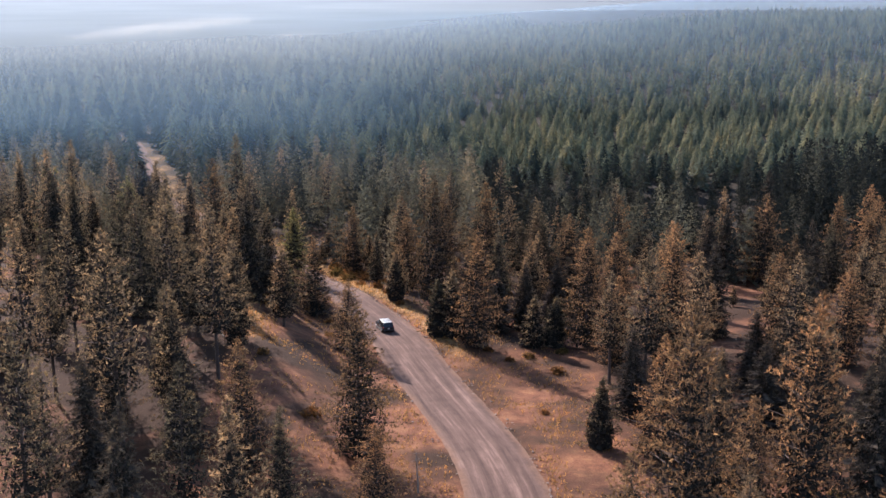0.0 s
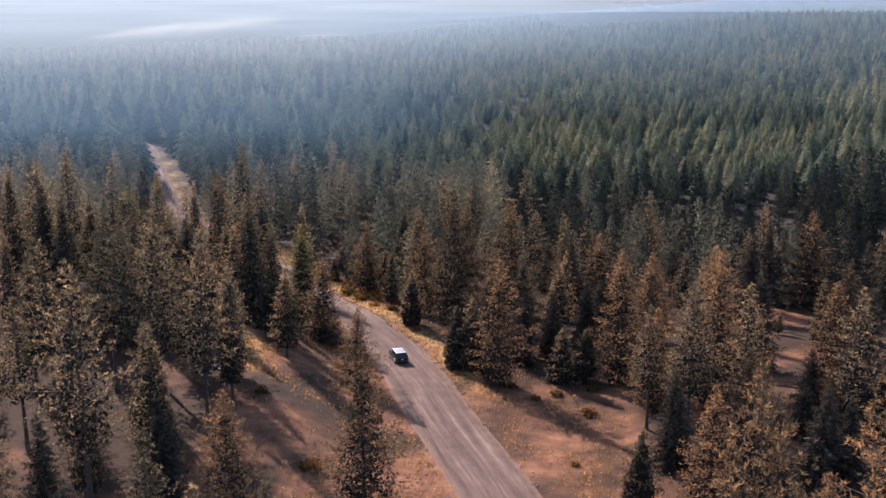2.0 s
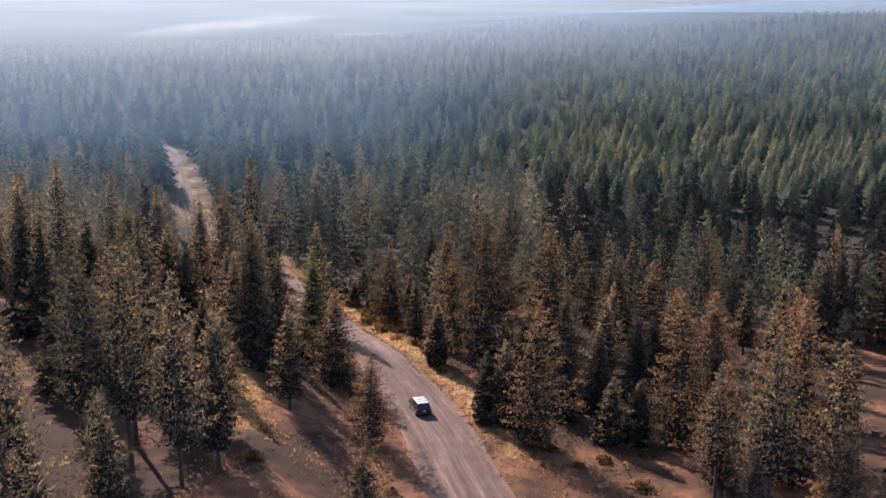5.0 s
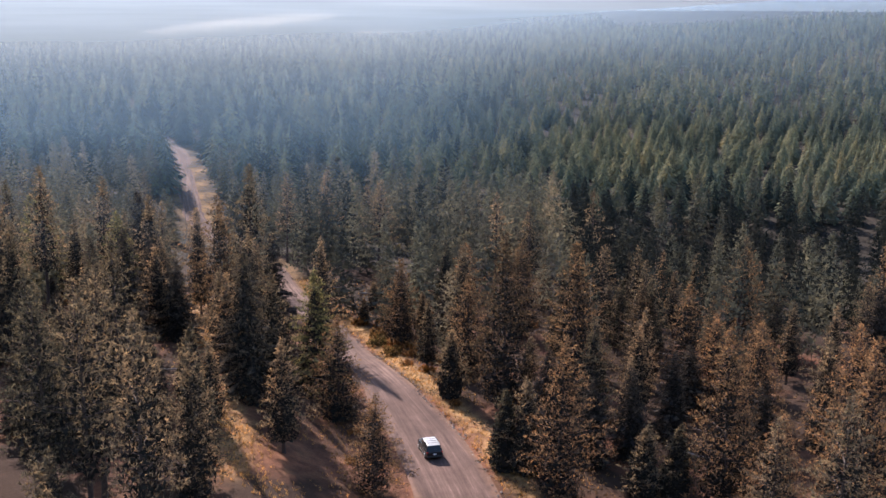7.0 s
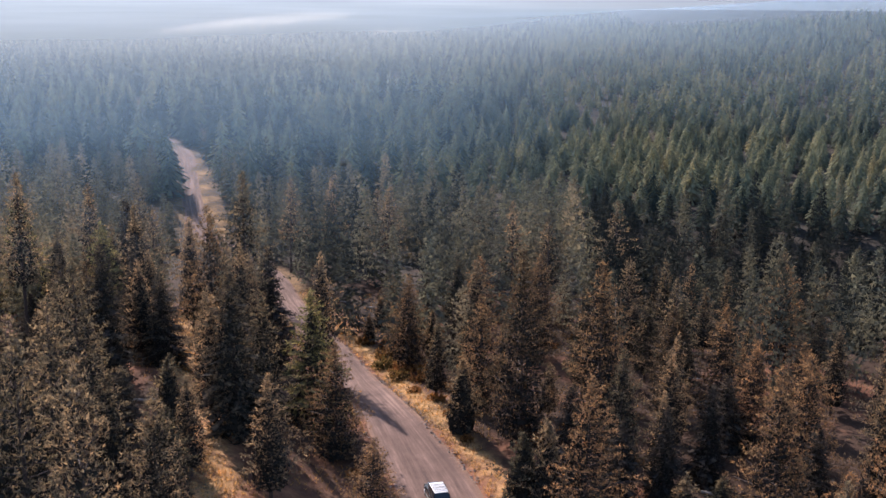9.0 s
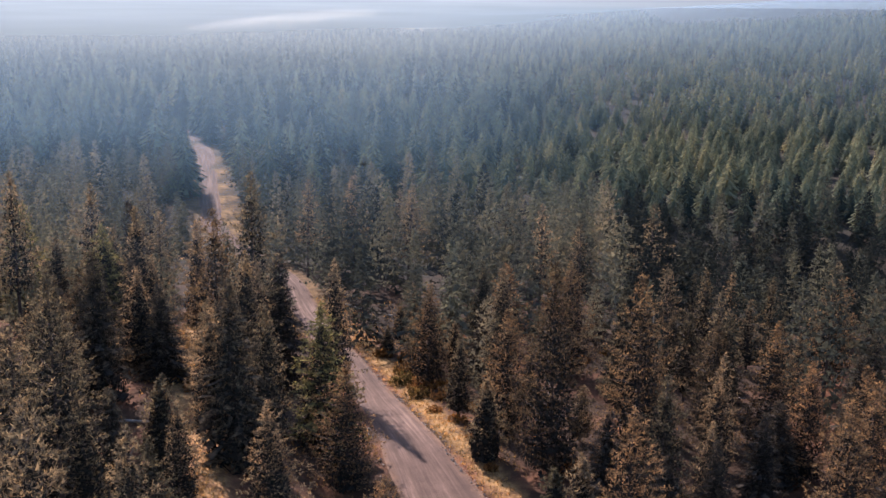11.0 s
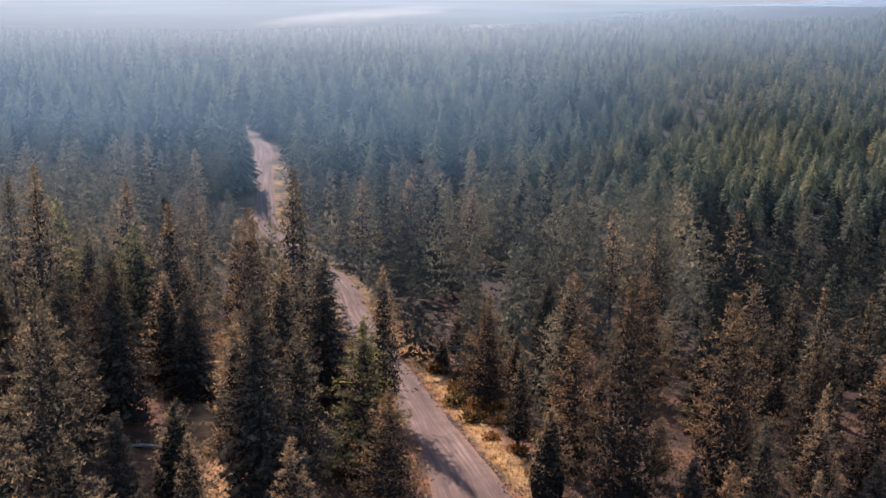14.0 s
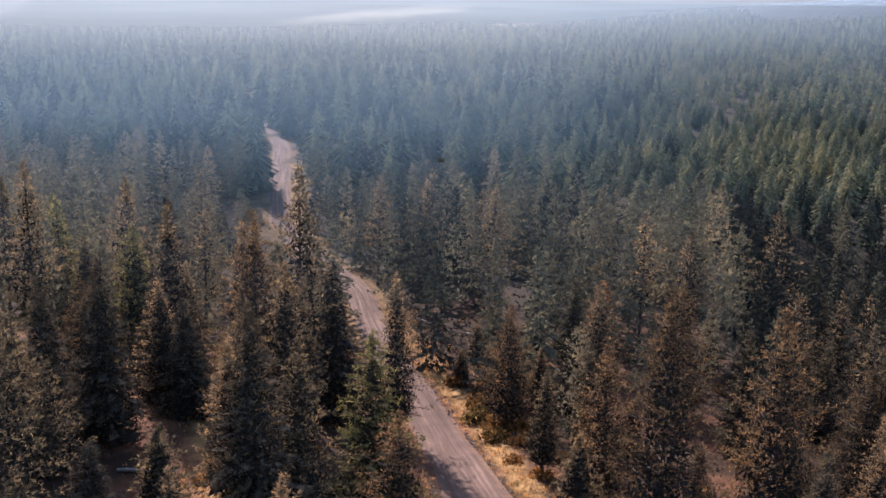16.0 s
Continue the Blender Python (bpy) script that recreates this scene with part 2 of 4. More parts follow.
def ground_z(x, y):
    """The lie of the land: a road bench with a bank on one side, a hollow, a far plateau and the valley behind."""
    x, y = np.asarray(x, float), np.asarray(y, float)
    xr = road_x(y)
    z = land_z(x, y, xr)
    z = z + 0.35 * np.sin(x * 0.11 + 0.7) * np.sin(y * 0.083) + 0.16 * np.sin(x * 0.31 + y * 0.17) * np.sin(y * 0.27 - 1.1)
    bed = (1 - smooth(5, 9, np.abs(x - xr))) * (1 - smooth(690, 760, y))
    return z + (land_z(xr, y, xr) - z) * bed


MEADOWS = ((-450, 1900, 110, 560), (-215, 1000, 32, 120), (-166, 1040, 24, 90), (-205, 1560, 60, 160))   # middle and half widths


def mesh_of(name, verts, faces, mat=None, smooth_shade=False):
    me = bpy.data.meshes.new(name)
    me.from_pydata([tuple(v) for v in verts], [], [tuple(f) for f in faces])
    if smooth_shade:
        me.polygons.foreach_set("use_smooth", [True] * len(me.polygons))
    if mat:
        me.materials.append(mat)
    return me


def tri_mesh(name, points, mat, tint=None):
    """A mesh of loose triangles from an array n x 3 x 3; tint: one number for each triangle."""
    n = len(points)
    me = bpy.data.meshes.new(name)
    me.vertices.add(n * 3)
    me.vertices.foreach_set("co", np.ascontiguousarray(points, dtype=np.float32).ravel())
    me.loops.add(n * 3)
    me.loops.foreach_set("vertex_index", np.arange(n * 3, dtype=np.int32))
    me.polygons.add(n)
    me.polygons.foreach_set("loop_start", np.arange(0, n * 3, 3, dtype=np.int32))
    me.update(calc_edges=True)
    if tint is not None:
        at = me.attributes.new("tint", "FLOAT", "POINT")
        at.data.foreach_set("value", np.repeat(np.asarray(tint, dtype=np.float32), 3))
    me.materials.append(mat)
    return me


def solid_mesh(name, verts, tris, mat, tint):
    """A smooth mesh from arrays of points and triangles; tint: one number for each point."""
    me = bpy.data.meshes.new(name)
    me.vertices.add(len(verts))
    me.vertices.foreach_set("co", np.ascontiguousarray(verts, dtype=np.float32).ravel())
    n = len(tris)
    me.loops.add(n * 3)
    me.loops.foreach_set("vertex_index", np.ascontiguousarray(tris, dtype=np.int32).ravel())
    me.polygons.add(n)
    me.polygons.foreach_set("loop_start", np.arange(0, n * 3, 3, dtype=np.int32))
    me.update(calc_edges=True)
    me.polygons.foreach_set("use_smooth", np.ones(n, dtype=bool))
    at = me.attributes.new("tint", "FLOAT", "POINT")
    at.data.foreach_set("value", np.asarray(tint, dtype=np.float32))
    me.materials.append(mat)
    return me


def part(name, data, parent, label=""):
    ob = new(name, data)
    ob.parent = parent
    return tagged(ob, label=label)


def grid_steps(fine_from, fine_to, fine_step, low, high, grow=1.22):
    out = list(np.arange(fine_from, fine_to + 0.01, fine_step))
    step = fine_step
    while out[-1] < high:
        step *= grow
        out.append(min(high, out[-1] + step))
    step = fine_step
    while out[0] > low:
        step *= grow
        out.insert(0, max(low, out[0] - step))
    return np.array(out)


gx = grid_steps(-70, 60, 1.0, -3200, 3200)
gy = grid_steps(80, 275, 1.0, -900, 4600, 1.09)
GX, GY = np.meshgrid(gx, gy)
GZ = ground_z(GX, GY)
GZ = GZ - 0.10 * (1 - smooth(4.8, 6.0, np.abs(GX - road_x(GY)))) * (GY < 760)
lumps = np.array([[noise.noise((x * 0.55, y * 0.55, 0.0)) for x in gx] for y in gy])
GZ = GZ + 0.10 * lumps * smooth(5.0, 7.5, np.abs(GX - road_x(GY))) * (GY < 300)
verts = np.stack([GX.ravel(), GY.ravel(), GZ.ravel()], 1)
nx = len(gx)
faces = [(j * nx + i, j * nx + i + 1, (j + 1) * nx + i + 1, (j + 1) * nx + i) for j in range(len(gy) - 1) for i in range(nx - 1)]
me = mesh_of("ground", verts, faces, ground_mat, True)
field = np.zeros(len(verts))
for cx, cy, rx, ry in MEADOWS:
    u = np.hypot((verts[:, 0] - cx) / rx, (verts[:, 1] - cy) / ry)
    u = u + 0.35 * np.sin(verts[:, 0] * 0.02 + cy) * np.sin(verts[:, 1] * 0.03)
    field = np.maximum(field, 1 - smooth(0.75, 1.1, u))
at = me.attributes.new("meadow", "FLOAT", "POINT")
at.data.foreach_set("value", field.astype(np.float32))
vx, vy = verts[:, 0], verts[:, 1]
vd = vx - road_x(vy)
old_track = np.interp(vy, (140, 160, 182, 205, 240), (-26, -30.5, -40.5, -50, -60))
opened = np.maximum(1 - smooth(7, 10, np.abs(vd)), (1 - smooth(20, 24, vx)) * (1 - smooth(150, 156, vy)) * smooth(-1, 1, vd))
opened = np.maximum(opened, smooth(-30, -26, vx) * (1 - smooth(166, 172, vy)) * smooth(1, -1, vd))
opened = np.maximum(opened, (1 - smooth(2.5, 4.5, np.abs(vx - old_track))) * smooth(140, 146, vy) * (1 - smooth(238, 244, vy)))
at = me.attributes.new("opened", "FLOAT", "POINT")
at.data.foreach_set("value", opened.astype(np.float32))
half_road = road_half(vy) + 0.2
verge = smooth(0.9, 1.8, vd - half_road) * (1 - smooth(3.2, 5.0, vd - half_road)) * smooth(146, 158, vy) * (1 - smooth(232, 240, vy))
verge = np.maximum(verge, 0.7 * (1 - smooth(1.2, 3.0, np.abs(vx - old_track))) * smooth(142, 150, vy) * (1 - smooth(238, 244, vy)))
verge = np.maximum(verge, 0.4 * (1 - smooth(4.5, 6.5, np.abs(vd))) * smooth(232, 245, vy) * (1 - smooth(480, 500, vy)))
verge = np.maximum(verge, 0.85 * smooth(2.4, 3.4, vd) * (1 - smooth(5.5, 7.5, vd)) * smooth(300, 330, vy) * (1 - smooth(420, 440, vy)))
at = me.attributes.new("verge", "FLOAT", "POINT")
at.data.foreach_set("value", verge.astype(np.float32))
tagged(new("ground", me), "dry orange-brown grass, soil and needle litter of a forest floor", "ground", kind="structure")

# the gravel road with shallow wheel ruts and a low crown
ry = np.concatenate([np.arange(-380, 20, 8.0), np.arange(20, 300, 1.0), np.arange(300, 740, 3.0)])
across = np.linspace(-1, 1, 25)
rv, rf, ruv = [], [], []
for k, y in enumerate(ry):
    slope = float(road_x(y + 1) - road_x(y - 1)) / 2
    n = math.hypot(1, slope)
    half = float(road_half(y))
    for a in across:
        wob = 0.25 * noise.noise((y * 0.12, a * 3, 2.0)) * abs(a) ** 6
        d = (a * half + wob)
        x, yy = float(road_x(y)) + d / n, y - d * slope / n
        z = float(land_z(road_x(y), y, road_x(y)))
        rut = sum(math.exp(-((d - c) / 0.28) ** 2) for c in (-0.58 * half, -0.25 * half, 0.2 * half, 0.53 * half))
        rv.append((x, yy, z + 0.06 - 0.16 * abs(a) ** 5 + 0.03 * (1 - a * a) - 0.045 * rut + 0.02 * noise.noise((x * 1.4, yy * 1.4, 0))))
        ruv.append(((a + 1) / 2, y))
m = len(across)
for k in range(len(ry) - 1):
    for i in range(m - 1):
        rf.append((k * m + i, k * m + i + 1, (k + 1) * m + i + 1, (k + 1) * m + i))
me = mesh_of("road", rv, rf, road_mat, True)
lay = me.uv_layers.new(name="UVMap")
for li, loop in enumerate(me.loops):
    lay.data[li].uv = ruv[loop.vertex_index]
tagged(new("road", me), "pale tan gravel forest road with darker wheel ruts", "road", kind="structure")

# the haze: one sheet just above the treetops, its opacity and whiteness painted, from the edge of the hollow to the far
# hills
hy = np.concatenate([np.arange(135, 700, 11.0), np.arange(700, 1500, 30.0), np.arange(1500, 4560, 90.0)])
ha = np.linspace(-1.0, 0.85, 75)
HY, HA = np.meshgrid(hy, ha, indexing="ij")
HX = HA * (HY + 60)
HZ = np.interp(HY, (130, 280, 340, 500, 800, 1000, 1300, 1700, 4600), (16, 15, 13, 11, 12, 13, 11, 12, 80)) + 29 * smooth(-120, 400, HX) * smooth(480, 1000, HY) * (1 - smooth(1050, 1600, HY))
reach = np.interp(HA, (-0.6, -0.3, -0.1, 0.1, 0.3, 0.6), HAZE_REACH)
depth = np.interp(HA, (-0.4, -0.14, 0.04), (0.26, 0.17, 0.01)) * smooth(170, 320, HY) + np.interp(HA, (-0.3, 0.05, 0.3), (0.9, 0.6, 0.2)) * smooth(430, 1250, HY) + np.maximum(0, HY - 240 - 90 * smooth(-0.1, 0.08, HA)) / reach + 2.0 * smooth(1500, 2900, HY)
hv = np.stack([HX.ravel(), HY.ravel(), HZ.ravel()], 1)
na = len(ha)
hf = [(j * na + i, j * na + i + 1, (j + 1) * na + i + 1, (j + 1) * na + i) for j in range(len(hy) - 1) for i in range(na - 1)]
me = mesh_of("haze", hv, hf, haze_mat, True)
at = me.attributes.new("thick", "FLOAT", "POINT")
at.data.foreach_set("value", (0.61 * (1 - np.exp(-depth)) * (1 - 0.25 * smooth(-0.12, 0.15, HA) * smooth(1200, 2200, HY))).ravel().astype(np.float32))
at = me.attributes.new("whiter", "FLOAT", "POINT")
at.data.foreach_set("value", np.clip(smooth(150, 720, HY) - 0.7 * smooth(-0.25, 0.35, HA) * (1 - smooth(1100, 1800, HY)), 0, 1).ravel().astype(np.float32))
tagged(new("haze", me), "sheet painted with pale blue haze over the far forest", "haze", kind="structure")


# ---- trees ----
def tube(verts, faces, path, radii, sides):
    """Adds a tapering tube along a path of points."""
    start = len(verts)
    for (x, y, z), r in zip(path, radii):
        for s in range(sides):
            a = 2 * math.pi * s / sides
            verts.append((x + r * math.cos(a), y + r * math.sin(a), z))
    for k in range(len(path) - 1):
        for s in range(sides):
            a, b = start + k * sides + s, start + k * sides + (s + 1) % sides
            faces.append((a, b, b + sides, a + sides))
    faces.append(tuple(start + (len(path) - 1) * sides + s for s in range(sides)))


def limb(verts, faces, p, q, r):
    """Adds a thin three-sided branch from p to q."""
    d = np.subtract(q, p)
    side = np.cross(d, (0, 0, 1))
    side = side / (np.linalg.norm(side) + 1e-6) * r
    up = np.array((0, 0, r))
    start = len(verts)
    verts += [tuple(p + side), tuple(p - side), tuple(p + up * 1.4), tuple(q)]
    faces += [(start, start + 1, start + 3), (start + 1, start + 2, start + 3), (start + 2, start, start + 3)]


def sprays(rng, at, out, count, length, width, lift, spread=0.62):
    """Needle tufts: for each place, count narrow triangles that fan out from it."""
    n = len(at) * count
    p = np.repeat(at, count, 0)
    d = np.repeat(out, count, 0) * 0.75 + rng.normal(0, spread, (n, 3)) + np.array((0, 0, lift))
    d /= np.linalg.norm(d, axis=1)[:, None]
    s = np.cross(d, rng.normal(0, 1, (n, 3)))
    s /= np.linalg.norm(s, axis=1)[:, None]
    ln = length * rng.uniform(0.6, 1.25, (n, 1))
    w = width * rng.uniform(0.6, 1.3, (n, 1))
    return np.stack([p + s * w, p - s * w, p + d * ln], 1)


SPECIES = {
    # height, widest radius, foot of the crown, branches, lift of the needles, droop of the boughs
    "full_pine": (22, 6.3, 0.05, 128, 0.55, 0.06),
    "tall_pine": (25, 4.9, 0.36, 76, 0.55, 0.04),
    "slim_pine": (22, 4.7, 0.15, 96, 0.55, 0.0),
    "young_pine": (10, 3.6, 0.04, 72, 0.55, -0.10),
    "fir": (20, 4.8, 0.03, 150, -0.1, 0.30),
    "larch": (18, 5.6, 0.06, 104, -0.15, 0.12),
}
# how finely a crown is drawn: share of the branches, tufts on a metre of branch, triangles in a tuft, their length and
# half width, twigs inside
FINE = {"near": (1.0, 4.0, 7, 0.40, 0.044, 3000), "middle": (0.8, 2.8, 6, 0.50, 0.066, 700), "woods": (0.48, 1.5, 4, 0.80, 0.14, 130)}
CATEGORY = {"fir": "fir tree", "larch": "larch tree"}
LABEL = {
    "full_pine": "full-crowned ponderosa pine with clumpy russet-brown needles on dry ground",
    "tall_pine": "tall ponderosa pine with a bare lower trunk in a dry stand",
    "slim_pine": "slim ponderosa pine with sparse olive needles among other pines",
    "young_pine": "young bushy pine with branches down to the dry grass",
    "fir": "dense dark green fir with drooping boughs in the forest",
    "larch": "feathery yellow-green larch with layered boughs",
}
NEEDLE = {"fir": fir_needles, "larch": larch_needles, "full_pine": russet_needles}


def conifer(kind, seed, fine):
    """Trunk with limbs (points, faces), crown (triangles) and inner twigs of one tree, foot at the origin."""
    rng = np.random.default_rng(seed)
    H, R, foot, nb, lift, droop = SPECIES[kind]
    share, per_m, count, ln, wd, dead = FINE[fine]
    if kind == "tall_pine":
        dead = dead // 3
    boughy = kind in ("fir", "larch")
    nb = int(nb * share)
    tv, tf = [], []
    bend = rng.normal(0, 0.012, 2)
    hs = np.linspace(0, 1, 9)
    axis = [(bend[0] * H * h * h, bend[1] * H * h * h, H * h) for h in hs]
    axis[0] = (0, 0, -0.5)
    r0 = 0.0125 * H
    tube(tv, tf, axis, [r0 * 1.25] + [max(0.02, r0 * (1 - h) ** 0.8) for h in hs[1:]], 7)
    places, outs, boughs = [], [], []
    turn = rng.uniform(0, 6.28)
    lobes = rng.uniform(0.8, 1.2, 7)
    for b in range(nb):
        u = ((b + rng.uniform(0, 1)) / nb) ** 0.92
        h = foot + (1 - foot) * u
        if boughy:
            shape = (1 - u) ** 0.85 + 0.03
        else:
            shape = min(1.0, 0.62 + 1.7 * u) * (1 - u) ** 0.86 + 0.05
        turn += 2.39996 + rng.normal(0, 0.3)
        lobe = lobes[int((turn % 6.283) / 6.283 * 7) % 7] * (0.8 + 0.4 * math.sin(u * 23 + turn) ** 2)
        length = max(0.25, R * shape * lobe * rng.uniform(0.74, 1.1))
        rise = (0.75 * u - droop - 0.12) + rng.normal(0, 0.09)
        d = np.array((math.cos(turn), math.sin(turn), rise))
        d /= np.linalg.norm(d)
        p = np.array((bend[0] * H * h * h, bend[1] * H * h * h, H * h))
        sag = 0.10 * length if boughy else -0.10 * length
        q = p + d * length - np.array((0, 0, sag))
        limb(tv, tf, p, q, 0.02 + 0.012 * length)
        across = np.array((-d[1], d[0], 0))
        if boughy:
            wing = (across + np.array((0, 0, rng.normal(0, 0.35)))) * length * rng.uniform(0.16, 0.26)
            tip = p + (q - p) * 0.82
            boughs.append((p + (q - p) * 0.08, tip + wing, tip - wing * 0.3))
        k = max(3, int(length * per_m))
        f = 0.28 + 0.76 * ((np.arange(k) + rng.uniform(0, 1, k)) / k) ** 0.62
        fan = rng.uniform(-1, 1, k) * 0.40 * length * np.clip(f * (1.22 - f) * 2.2, 0.1, 1)
        at = p + (q - p) * f[:, None] + across * fan[:, None]
        at[:, 2] += rng.normal(0.06, 0.14, k)
        places.append(at)
        outs.append(d + across * (fan / (0.4 * length))[:, None] * 0.5)
    places.append(np.array([axis[-1]]))
    outs.append(np.array([(0, 0, 1.6)]))
    pts = sprays(rng, np.concatenate(places), np.concatenate(outs), count, ln * (1.25 if boughy else 1), wd, lift, 0.55 if boughy else 0.8)
    # the leader at the very top
    top = np.array(axis[-1])
    lead = sprays(rng, np.repeat([top - (0, 0, 0.5), top, top + (0, 0, 0.3)], 3, 0), np.repeat([(0, 0, 1.2)], 9, 0), 3, ln * 0.8, wd * 0.8, 0.4)
    # the close twigs inside the crown; on single trees their colour is painted shade
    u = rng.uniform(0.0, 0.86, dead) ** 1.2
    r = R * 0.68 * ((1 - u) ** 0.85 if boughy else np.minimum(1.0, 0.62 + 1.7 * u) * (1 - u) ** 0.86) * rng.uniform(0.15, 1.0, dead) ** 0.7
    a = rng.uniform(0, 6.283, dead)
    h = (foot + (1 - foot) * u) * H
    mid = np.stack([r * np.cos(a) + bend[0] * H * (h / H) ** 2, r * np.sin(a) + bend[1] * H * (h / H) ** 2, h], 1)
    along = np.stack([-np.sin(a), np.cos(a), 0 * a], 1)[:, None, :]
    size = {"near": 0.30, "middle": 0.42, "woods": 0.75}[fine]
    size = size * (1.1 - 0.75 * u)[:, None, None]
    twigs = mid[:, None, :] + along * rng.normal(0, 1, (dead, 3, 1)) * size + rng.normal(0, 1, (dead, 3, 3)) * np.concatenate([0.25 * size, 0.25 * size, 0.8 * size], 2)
    # the close inner needles that shade one another
    inner = {"near": 900, "middle": 450, "woods": 60}[fine] // (2 if kind == "tall_pine" else 1)
    u = rng.uniform(0, 0.97, inner) ** 1.15
    r = R * ((1 - u) ** 0.85 if boughy else np.minimum(1.0, 0.62 + 1.7 * u) * (1 - u) ** 0.86) * rng.uniform(0.1, 0.68, inner)
    a = rng.uniform(0, 6.283, inner)
    at = np.stack([r * np.cos(a), r * np.sin(a), (foot + (1 - foot) * u) * H], 1)
    close = sprays(rng, at, np.stack([np.cos(a), np.sin(a), 0 * a], 1), 1, ln * 1.25, wd * 2.6, lift, 0.8)
    extra = [close] + ([np.array(boughs)] if boughs else [])
    return tv, tf, np.concatenate([pts, lead] + extra), twigs


VARIANTS = {"full_pine": 4, "tall_pine": 4, "slim_pine": 4, "young_pine": 2, "fir": 3, "larch": 2}
first = {}
planted = []
pick = random.Random(11)


def plant(kind, x, y, height, wide=1.0):
    """One tree of that height with its foot on the ground at x, y."""
    v = pick.randrange(VARIANTS[kind])
    s = height / SPECIES[kind][0]
    z = float(ground_z(x, y))
    w = s ** 0.6 * wide * pick.uniform(0.92, 1.1)
    m = pose(x, y, z - 0.1, pick.uniform(-1.2, 1.2), pick.uniform(-1.2, 1.2), pick.uniform(0, 360)) @ Matrix.Diagonal((w, w, s, 1))
    planted.append((x, y))
    far_off = y > 228
    if (kind, v, far_off) in first:
        ob = first[kind, v, far_off]
        return copy_thing(ob, m @ Matrix.Diagonal((1 / ob.scale[0], 1 / ob.scale[1], 1 / ob.scale[2], 1)))
    tv, tf, pts, twigs = conifer(kind, 100 + 17 * v + len(kind) * 7, "middle" if far_off else "near")
    ob = new(CATEGORY.get(kind, "pine tree").replace(" ", "_"))
    ob.empty_display_size = 0.5
    ob.matrix_basis = m
    part("trunk", mesh_of("trunk", tv, tf, bark, True), ob)
    tagged(part("inner_mass", tri_mesh("inner_mass", twigs, inner_mat), ob, "inner twigs coloured near-black as crown shade"), kind="stuff")
    part("crown", tri_mesh("crown", pts, NEEDLE.get(kind, pine_needles)), ob)
    tagged(ob, LABEL[kind], CATEGORY.get(kind, "pine tree"), "trees of the near forest")
    first[kind, v, far_off] = ob
    return ob


# trees that stand out: x, y, height of the top above datum
T, F, S, Y, D, L = "tall_pine", "full_pine", "slim_pine", "young_pine", "fir", "larch"
LEFT_STAND = (
    (T, -33.2, 103.4, 29), (T, -41.9, 137.6, 26.4), (T, -37.3, 139.8, 25.8), (S, -32.4, 118.8, 18.8), (F, -20.4, 102.7, 18.1),
    (F, -9.1, 109.5, 19.5), (F, -6.5, 96.5, 11.5), (F, -14.2, 152.6, 10.2), (S, -34.6, 145, 18.9), (T, -37.5, 130.4, 27),
    (S, -29, 143, 16.6), (S, -32, 156.4, 14), (S, -24, 155, 15), (D, -31, 168.8, 21.2), (S, -28.8, 171.8, 17.3),
    (S, -34.6, 171.9, 16.8), (S, -37.7, 180.3, 15.3), (F, -21.4, 173.8, 11.4), (L, -26, 182.5, 14.6), (D, -50, 181.3, 19.7),
)
LEFT_BACK = (
    (D, -51.7, 194.8, 15.1), (T, -48, 164.9, 19.9), (T, -39.5, 203, 24.4), (F, -42.9, 199.6, 20.4), (D, -62, 220, 16.6), (L, -62.5, 211.6, 15),
    (T, -60.5, 243, 9), (S, -52.3, 219, 14.5), (L, -84, 231, 13.2), (T, -74.7, 257.9, 13.5), (T, -43, 283, 8.8), (T, -51, 278, 9.4),
    (D, -37.2, 207, 13.5), (S, -36.4, 189.5, 18), (T, -44.7, 163.4, 17.6), (S, -50.9, 199.9, 10.7), (D, -46, 189, 14),
)
RIGHT_STAND = (
    (Y, 1.8, 159.2, 9.7), (Y, -0.75, 160.2, 8), (S, 9, 168, 14), (F, -1.3, 179.5, 20.8), (F, 7.5, 182.7, 19), (S, 13.4, 170.3, 9.1),
    (F, 22, 156.4, 17.1), (F, 24.3, 144.2, 13.1), (F, 28.7, 174.5, 12.1), (F, 33.9, 155.4, 18.1), (D, 23.5, 125.8, 11.5), (Y, 18.1, 115.3, 9.1),
    (F, 20.5, 83, 27.6), (F, 33.2, 90.8, 26), (T, 19, 207, 10.8), (S, 18.9, 201.5, 9.5), (F, 23.3, 194.7, 10.9), (T, 36.1, 222.9, 11.3),
    (S, 30.3, 213.7, 3.6), (S, 40.2, 206, 5.4), (S, 44.4, 232.7, 5.3), (D, 63, 178, 13.5),
)
RIGHT_BACK = (
    (Y, -8.3, 182.5, 7.2), (S, -12.6, 196, 7.5), (T, 13.5, 254, 12), (T, 2, 244.5, 10.8), (T, -4.5, 252, 11.6), (T, -12.7, 289, 6.6), (T, -29, 265, 11),
    (D, 41.4, 316.8, -6.8), (D, 38.5, 316, -6.6), (D, 80, 262, 7.3), (D, 8.6, 162.5, 9), (D, 13.2, 166, 9),
)
